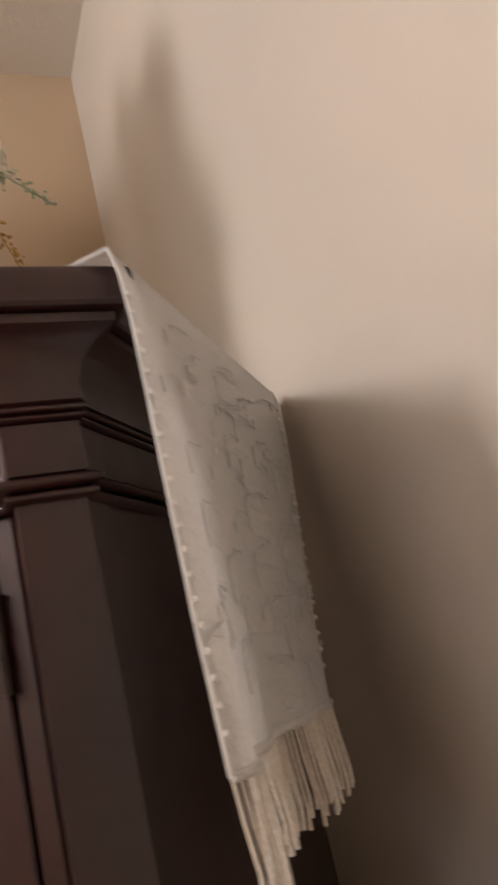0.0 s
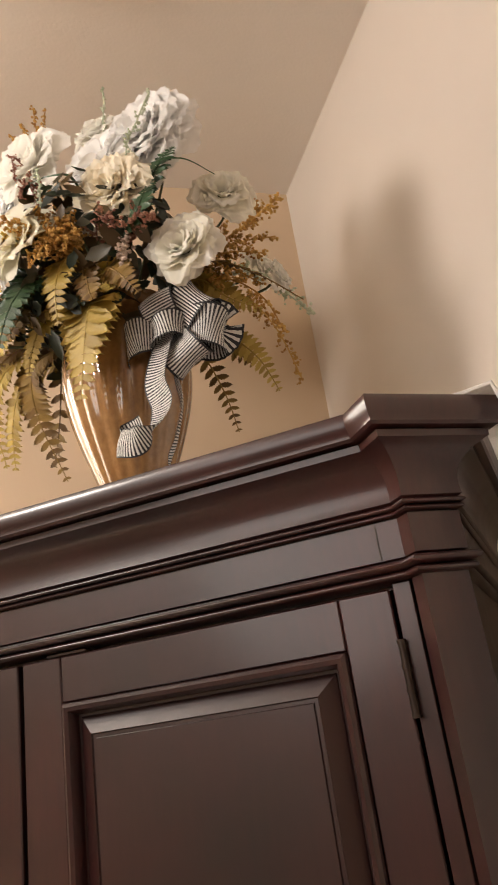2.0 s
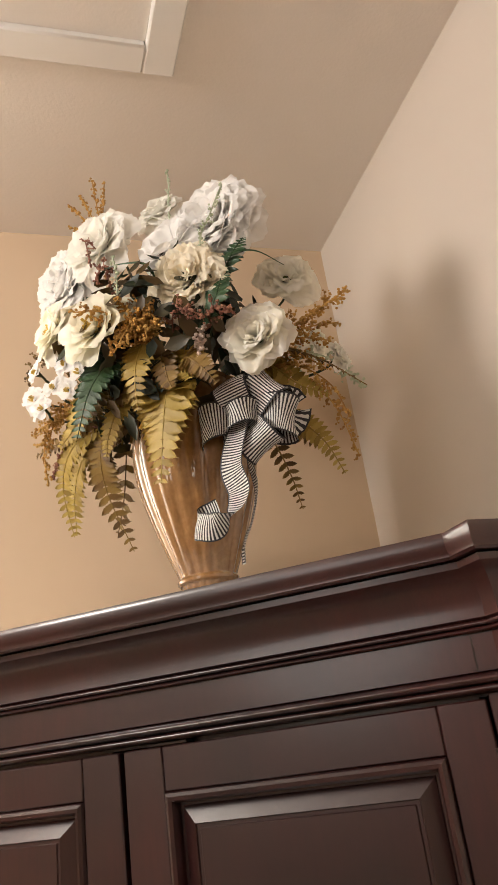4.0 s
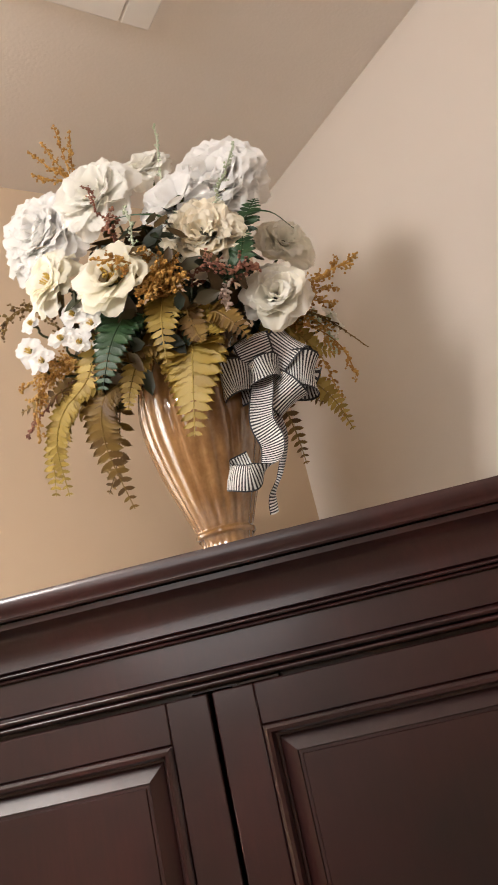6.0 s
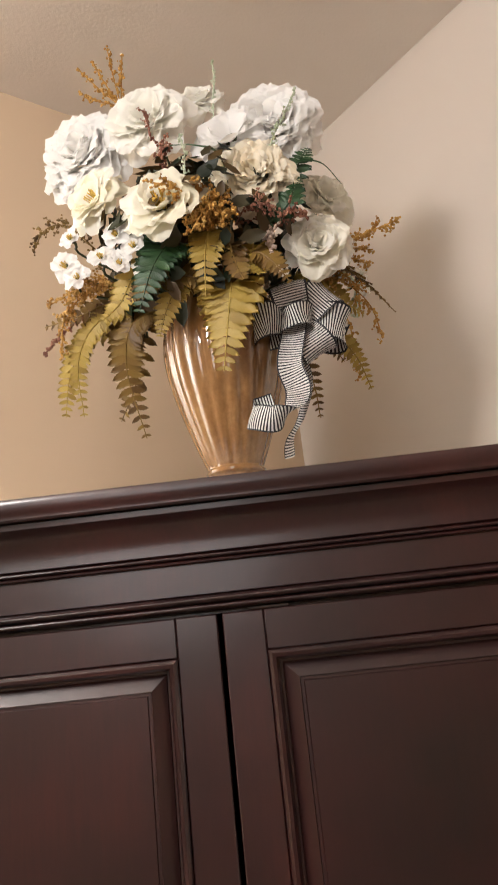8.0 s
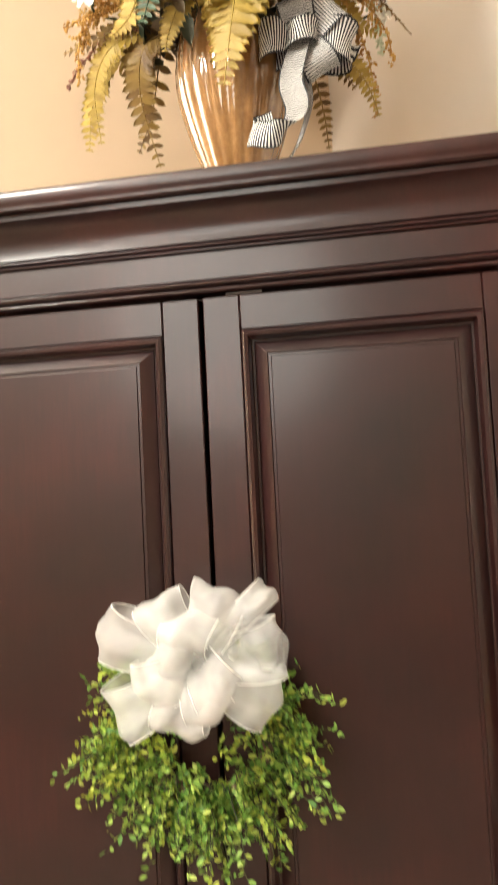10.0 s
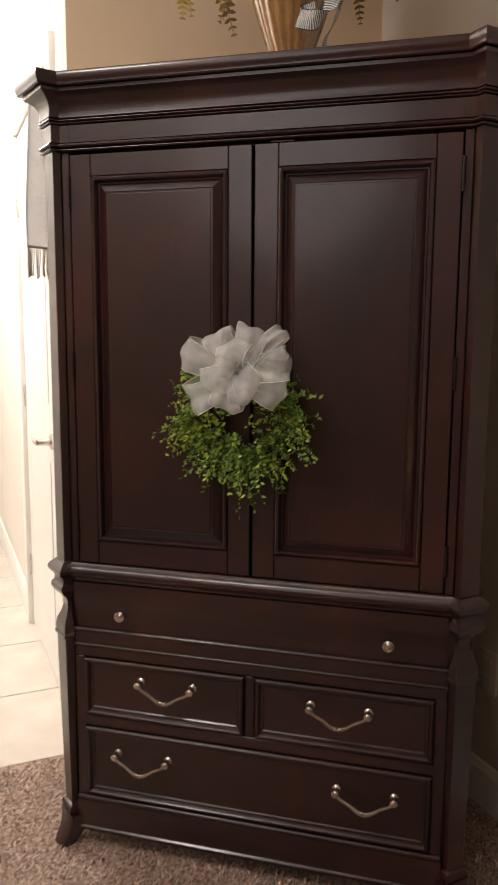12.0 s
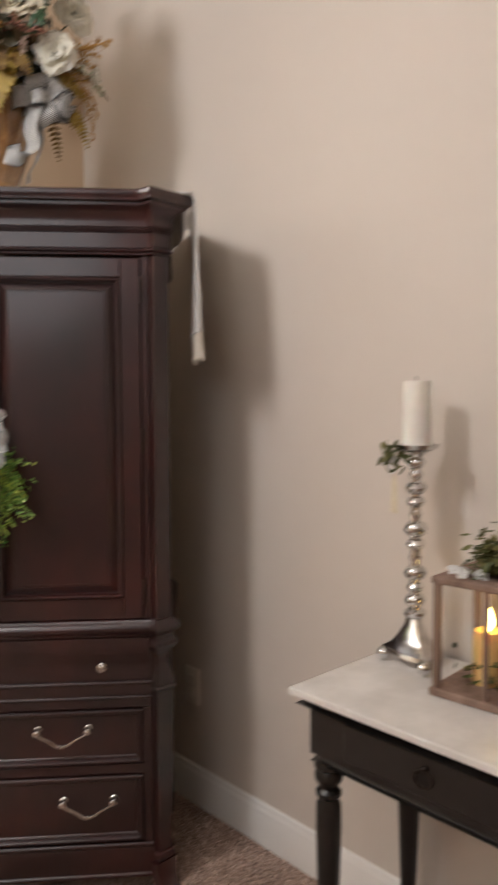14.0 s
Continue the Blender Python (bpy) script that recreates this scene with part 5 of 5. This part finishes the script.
        for q, p in enumerate(pts):
            t = (pts[min(q + 1, n - 1)] - pts[max(q - 1, 0)]).normalized()
            x = (across - t * across.dot(t)).normalized()
            nrm = t.cross(x)
            open_ = max(0.0, math.sin(math.pi * q / (n - 1)))
            ww = wid * (0.20 + 0.80 * open_ ** 0.7)
            row = []
            for c in range(cols):
                e = c / (cols - 1) - 0.5
                fold = 0.0048 * (1.2 - open_) * math.sin(e * 12 + ph) + 0.0034 * math.sin(e * 7 + q * 0.55 + ph)
                row.append(p + x * ww * e + nrm * (fold - 0.0075 * open_ * (4 * e * e - 0.4) * (1 if nrm.dot(p - mid) > 0 else -1)))
            rows.append(row)
            edges[0].append(row[0])
            edges[1].append(row[-1])
        bm = bmesh.new()
        quads(bm, rows)
        lp = part("loop", bm, ORGANZA, b, smooth=80)
        for line in edges:
            part("wired_edge", tube(bmesh.new(), line, 0.0007, 5, False), WIRE, lp)
    part("knot", lathe(bmesh.new(), ((0.004, -0.014), (0.012, -0.008), (0.014, 0.0), (0.012, 0.008), (0.004, 0.014)), 12), ORGANZA, b)


WIRE = speckled("silver_white_thread", (0.74, 0.76, 0.74), (0.86, 0.88, 0.86), 0.3, 200)
wreath()


# ---- the console table and what stands on it ----
def console_table():
    t = empty("console_table", (0, 0, 0), "black painted console table with a pale stone top", "table", m=ROOM @ pose(-1.42, 0.015, 0) @ Matrix.Diagonal((1, 1, 0.9467, 1)))
    L, D, H = 1.05, 0.392, 0.75
    # local x runs to -L along the wall
    top = bmesh.new()
    box(top, -L + 0.004, -0.004, 0.004, D - 0.004, H - 0.012, H + 0.004, bevel=0.002)
    part("stone_top", top, MARBLE, t, "pale stone top")
    part("top_edge", solid_sweep(bmesh.new(), [Vector((-0.02, 0.0)), Vector((-0.02, D - 0.02)), Vector((-L + 0.02, D - 0.02)), Vector((-L + 0.02, 0.0))][::-1], [(-0.006, H - 0.030), (0.004, H - 0.028)] + arc(0.010, H - 0.024, 0.018, H - 0.010, 0.2, 5) + [(0.019, H - 0.004), (0.016, H - 0.001)]), BLACK, t, smooth=30)
    part("apron", boxed(-L + 0.035, -0.035, 0.02, D - 0.035, 0.612, H - 0.029, bevel=0.001), BLACK, t)
    part("lower_moulding", solid_sweep(bmesh.new(), [Vector((-0.035, 0.02)), Vector((-0.035, D - 0.035)), Vector((-L + 0.035, D - 0.035)), Vector((-L + 0.035, 0.02))][::-1], [(0.0, 0.596), (0.012, 0.597), (0.016, 0.603), (0.012, 0.610), (0.005, 0.614), (0.0, 0.617)]), BLACK, t, smooth=34)
    dr = new("drawer")
    dr.parent = t
    tagged(dr, "shallow drawer with a ring pull")
    part("drawer_front", boxed(-L / 2 - 0.40, -L / 2 + 0.40, D - 0.036, D - 0.029, 0.628, H - 0.042, bevel=0.002), BLACK, dr)
    for x in (-0.31, -L + 0.31):
        bm = bmesh.new()
        ring = [Vector((x + 0.017 * math.cos(a), D - 0.022, 0.668 + 0.017 * math.sin(a))) for a in [2 * math.pi * i / 20 for i in range(21)]]
        tube(bm, ring, 0.0022, 6, False)
        bmesh.ops.create_icosphere(bm, subdivisions=2, radius=0.006, matrix=Matrix.Translation((x, D - 0.026, 0.686)))
        part("ring_pull", bm, HINGE, dr, "aged bronze ring pull")
    prof = ((0.013, 0.0), (0.016, 0.01), (0.013, 0.03), (0.015, 0.10), (0.022, 0.30), (0.026, 0.44), (0.0255, 0.50), (0.020, 0.515), (0.026, 0.522), (0.026, 0.530), (0.019, 0.537), (0.021, 0.545), (0.028, 0.556), (0.029, 0.568), (0.024, 0.578), (0.030, 0.584), (0.030, 0.598))
    for x in (-0.062, -L + 0.062):
        for y in (0.05, D - 0.062):
            part("leg", lathe(bmesh.new(), prof, 20, (x, y, 0)), BLACK, t, "turned tapering leg", smooth=40)


console_table()
TABLE = 0.714


def candlestick():
    u, v = 1.525, 0.112
    grown = Matrix.Diagonal((1.07, 1.07, 1.07, 1))
    c = empty("candlestick", (0, 0, 0), "tall turned silver candlestick on three ball feet", "candlestick", m=ROOM @ pose(-u, v, TABLE, 0, 0, 20) @ grown)
    foot = bmesh.new()
    rows = []
    for z, r in ((0.022, 0.070), (0.030, 0.068), (0.042, 0.048), (0.060, 0.034), (0.080, 0.022), (0.098, 0.016)):
        rows.append([(r * (1.0 if j % 2 == 0 else 0.62) * math.cos(math.pi * j / 3), r * (1.0 if j % 2 == 0 else 0.62) * math.sin(math.pi * j / 3), z) for j in range(6)])
    vs = quads(foot, rows, True)
    foot.faces.new(vs[0][::-1])
    foot.faces.new(vs[-1])
    part("tripod_base", foot, SILVER, c, smooth=30)
    for k in range(3):
        a = 2 * math.pi * k / 3
        bm = bmesh.new()
        bmesh.ops.create_uvsphere(bm, u_segments=18, v_segments=12, radius=0.0145, matrix=Matrix.Translation((0.064 * math.cos(a), 0.064 * math.sin(a), 0.0145)))
        part("ball_foot", bm, SILVER, c)
    prof = [(0.016, 0.096), (0.022, 0.104), (0.022, 0.110), (0.012, 0.118)]
    z = 0.118
    for k, (r, h) in enumerate(((0.021, 0.030), (0.017, 0.024), (0.023, 0.034), (0.013, 0.028), (0.020, 0.026), (0.024, 0.036), (0.013, 0.024), (0.019, 0.026), (0.022, 0.030), (0.014, 0.022), (0.018, 0.026))):
        prof += [(0.010, z + 0.002), (r * 0.8, z + h * 0.2), (r, z + h * 0.5), (r * 0.8, z + h * 0.8), (0.010, z + h - 0.002)]
        z += h
    prof += [(0.016, z + 0.004), (0.030, z + 0.012)]
    part("stem", lathe(bmesh.new(), prof, 24), SILVER, c, smooth=50)
    part("drip_tray", lathe(bmesh.new(), ((0.020, z + 0.010), (0.040, z + 0.015), (0.047, z + 0.024), (0.044, z + 0.024), (0.036, z + 0.020), (0.002, z + 0.019)), 28), SILVER, c)
    top = z + 0.0195
    candle = empty("candle", (0, 0, 0), "white pillar candle on the silver candlestick", "candle", m=ROOM @ pose(-u, v, TABLE + top * 1.07) @ grown)
    part("wax", lathe(bmesh.new(), ((0.0275, 0.0), (0.028, 0.003), (0.0275, 0.125), (0.026, 0.131), (0.022, 0.130), (0.004, 0.124)), 28), WAX, candle)
    part("wick", tube(bmesh.new(), [(0, 0, 0.122), (0.001, 0, 0.135), (0.003, 0, 0.140)], 0.001, 5), HINGE, candle)
    g = empty("greenery_pick", (0, 0, 0), "olive leaf sprig with paper tag tied to the candlestick", "greenery", m=ROOM @ pose(-u + 0.03, v + 0.025, TABLE + top * 1.07 - 0.02) @ grown)
    rnd = random.Random(3)
    bm = bmesh.new()
    spots = []
    for k in range(46):
        d = Vector((rnd.gauss(0.6, 0.8), rnd.gauss(0.3, 0.6), rnd.gauss(-0.1, 0.5)))
        spots.append((d.normalized() * rnd.uniform(0.005, 0.036), d.normalized()))
    leaf_cloud(bm, rnd, spots, 0.022)
    tagged(part("leaves", bm, FILLER2, g), kind="stuff")
    bm = bmesh.new()
    tagp = [Vector((0.006, 0.006, z)) for z in (-0.035, -0.06, -0.09, -0.115)]
    strip(bm, tagp, (0.85, -0.5, 0), [0.012, 0.030, 0.034, 0.036], 0.002)
    part("paper_tag", bm, KRAFT, g, "cream paper tag")
    part("tie", strip(bmesh.new(), smooth_path([(0.0, 0.01, 0.0), (0.012, 0.014, -0.02), (0.006, 0.010, -0.036)], 4), (1, 0, 0), 0.008, 0.001, 3), LACE, g)


FILLER2 = island_leaf("olive_sprig_leaf", ((0.05, 0.065, 0.015), (0.11, 0.115, 0.028), (0.19, 0.17, 0.05)))
candlestick()


def lantern():
    w, d, h = 0.20, 0.17, 0.235
    l = empty("lantern", (0, 0, 0), "weathered wooden lantern with wire mesh and a lit candle", "lantern", m=ROOM @ pose(-1.745, 0.130, TABLE, 0, 0, 4))
    part("base_board", boxed(-w / 2 - 0.012, w / 2 + 0.012, -d / 2 - 0.012, d / 2 + 0.012, 0, 0.016, bevel=0.003), RUSTIC, l)
    part("top_board", boxed(-w / 2 - 0.010, w / 2 + 0.010, -d / 2 - 0.010, d / 2 + 0.010, h - 0.014, h, bevel=0.003), RUSTIC, l)
    for x in (-1, 1):
        for y in (-1, 1):
            part("corner_post", boxed(x * w / 2 - 0.007, x * w / 2 + 0.007, y * d / 2 - 0.007, y * d / 2 + 0.007, 0.015, h - 0.013, bevel=0.002), RUSTIC, l)
    for y in (-1, 1):
        part("middle_bar", boxed(-0.0045, 0.0045, y * d / 2 - 0.004, y * d / 2 + 0.004, 0.015, h - 0.013, bevel=0.001), RUSTIC, l)
    c = empty("flameless_candle", (0, 0, 0), "lit cream candle inside the lantern", "candle", m=ROOM @ pose(-1.710, 0.130, TABLE + 0.016))
    part("wax", lathe(bmesh.new(), ((0.030, 0.0), (0.031, 0.09), (0.027, 0.105), (0.004, 0.100)), 24), AMBERWAX, c)
    fl = part("flame", lathe(bmesh.new(), ((0.001, 0.102), (0.008, 0.112), (0.010, 0.122), (0.006, 0.138), (0.0008, 0.152)), 12), FLAME, c, "glowing yellow flame bulb")
    rnd = random.Random(8)
    for name, where, count, size, spread, lab in (("greenery", (-1.745, 0.130, TABLE + 0.02), 150, 0.022, (0.085, 0.07, 0.07), "green sprigs inside the lantern"), ("greenery", (-1.735, 0.150, TABLE + h + 0.004), 300, 0.024, (0.042, 0.045, 0.065), "olive green garland on top of the lantern")):
        bm = bmesh.new()
        spots = []
        for k in range(count):
            p = Vector((rnd.gauss(0, 0.45) * spread[0], rnd.gauss(0, 0.45) * spread[1], abs(rnd.gauss(0.3, 0.4)) * spread[2]))
            spots.append((p, Vector((p.x * 8, p.y * 8, rnd.uniform(0.1, 1))).normalized()))
        leaf_cloud(bm, rnd, spots, size)
        ob = part(name, bm, FILLER2, None)
        ob.matrix_world = ROOM @ pose(where[0], where[1], where[2])
        tagged(ob, lab, "greenery", kind="stuff")
    for k, (x, y) in enumerate(((-0.055, 0.055), (-0.085, 0.07), (-0.12, 0.06))):
        p = ROOM @ Vector((-1.745 + 0.13 + x * 0.9, 0.130 + y, TABLE + h + 0.010))
        bloom("blossom", p, 0.016, PEONY, ((5, 0.9, 60, 0.1), (4, 0.6, 30, 0.05)), "little white silk blossom on the lantern", "flower", 60 + k, out=(-0.2, -0.6, 0.8), ruffle=0.1, stem=False)


def flame_material():
    m, n, l, b = material("flame_bulb", (1.0, 0.6, 0.15), 0.4)
    b.inputs["Emission Color"].default_value = (1.0, 0.55, 0.10, 1)
    b.inputs["Emission Strength"].default_value = 30
    return m


FLAME = flame_material()
AMBERWAX = speckled("amber_candle_wax", (0.66, 0.42, 0.14), (0.74, 0.50, 0.20), 0.45, 20, 40, 0.1, 0.001, Subsurface_Weight=0.2)
lantern()


# ---- floor tiles of the hall ----
def hall_tiles():
    size, gap = 0.45, 0.006
    bm = boxed(gap / 2, size - gap / 2, gap / 2, size - gap / 2, -0.0138, -0.001, bevel=0.002)
    me = bpy.data.meshes.new("tile")
    bm.to_mesh(me)
    bm.free()
    me.materials.append(TILE)
    for i in range(8):
        for j in range(4):
            ob = new("tile", me)
            ob.parent = hall_floor
            ob.matrix_local = ROOM @ pose(0.06 + i * size, 0.80 + j * size, 0)


hall_tiles()


# ---- carpet pile in front of and beside the armoire ----
def carpet_pile():
    rng = np.random.default_rng(4)
    count = 70000
    xy = rng.uniform((-1.15, -1.25), (1.35, 0.85), (count, 2))
    u = (xy[:, 0] - CX) * DU.x + (xy[:, 1] - CY) * DU.y
    v = (xy[:, 0] - CX) * VN.x + (xy[:, 1] - CY) * VN.y
    xy = xy[(u > -0.05) & (v > 0.02) & ((u > 0.02) | (v > OPEN0))]
    k = len(xy)
    a, lean = rng.uniform(0, 2 * np.pi, k), rng.normal(0, 0.0045, (k, 2))
    h, w = rng.uniform(0.005, 0.012, k), rng.uniform(0.0013, 0.0026, k)
    side = np.stack((np.cos(a) * w, np.sin(a) * w, np.zeros(k)), 1)
    side2 = np.stack((np.cos(a + 0.9) * w, np.sin(a + 0.9) * w, np.zeros(k)), 1)
    base = np.column_stack((xy, np.full(k, -0.001)))
    mid = base + np.column_stack((lean * 0.5, h * 0.6))
    tip = base + np.column_stack((lean * 1.6, h))
    pts = np.stack((base - side, base + side, mid + side2, mid - side2, tip + side * 0.6, tip - side * 0.6), 1).reshape(-1, 3)
    i = np.arange(k)[:, None] * 6
    faces = np.concatenate((i + np.array([[0, 1, 2, 3]]), i + np.array([[3, 2, 4, 5]])), 0)
    me = bpy.data.meshes.new("carpet_pile")
    me.from_pydata(pts.tolist(), [], faces.tolist())
    me.materials.append(PILE)
    ob = new("carpet_pile", me)
    tagged(ob, "mottled beige twisted carpet pile", "carpet", kind="stuff")


carpet_pile()
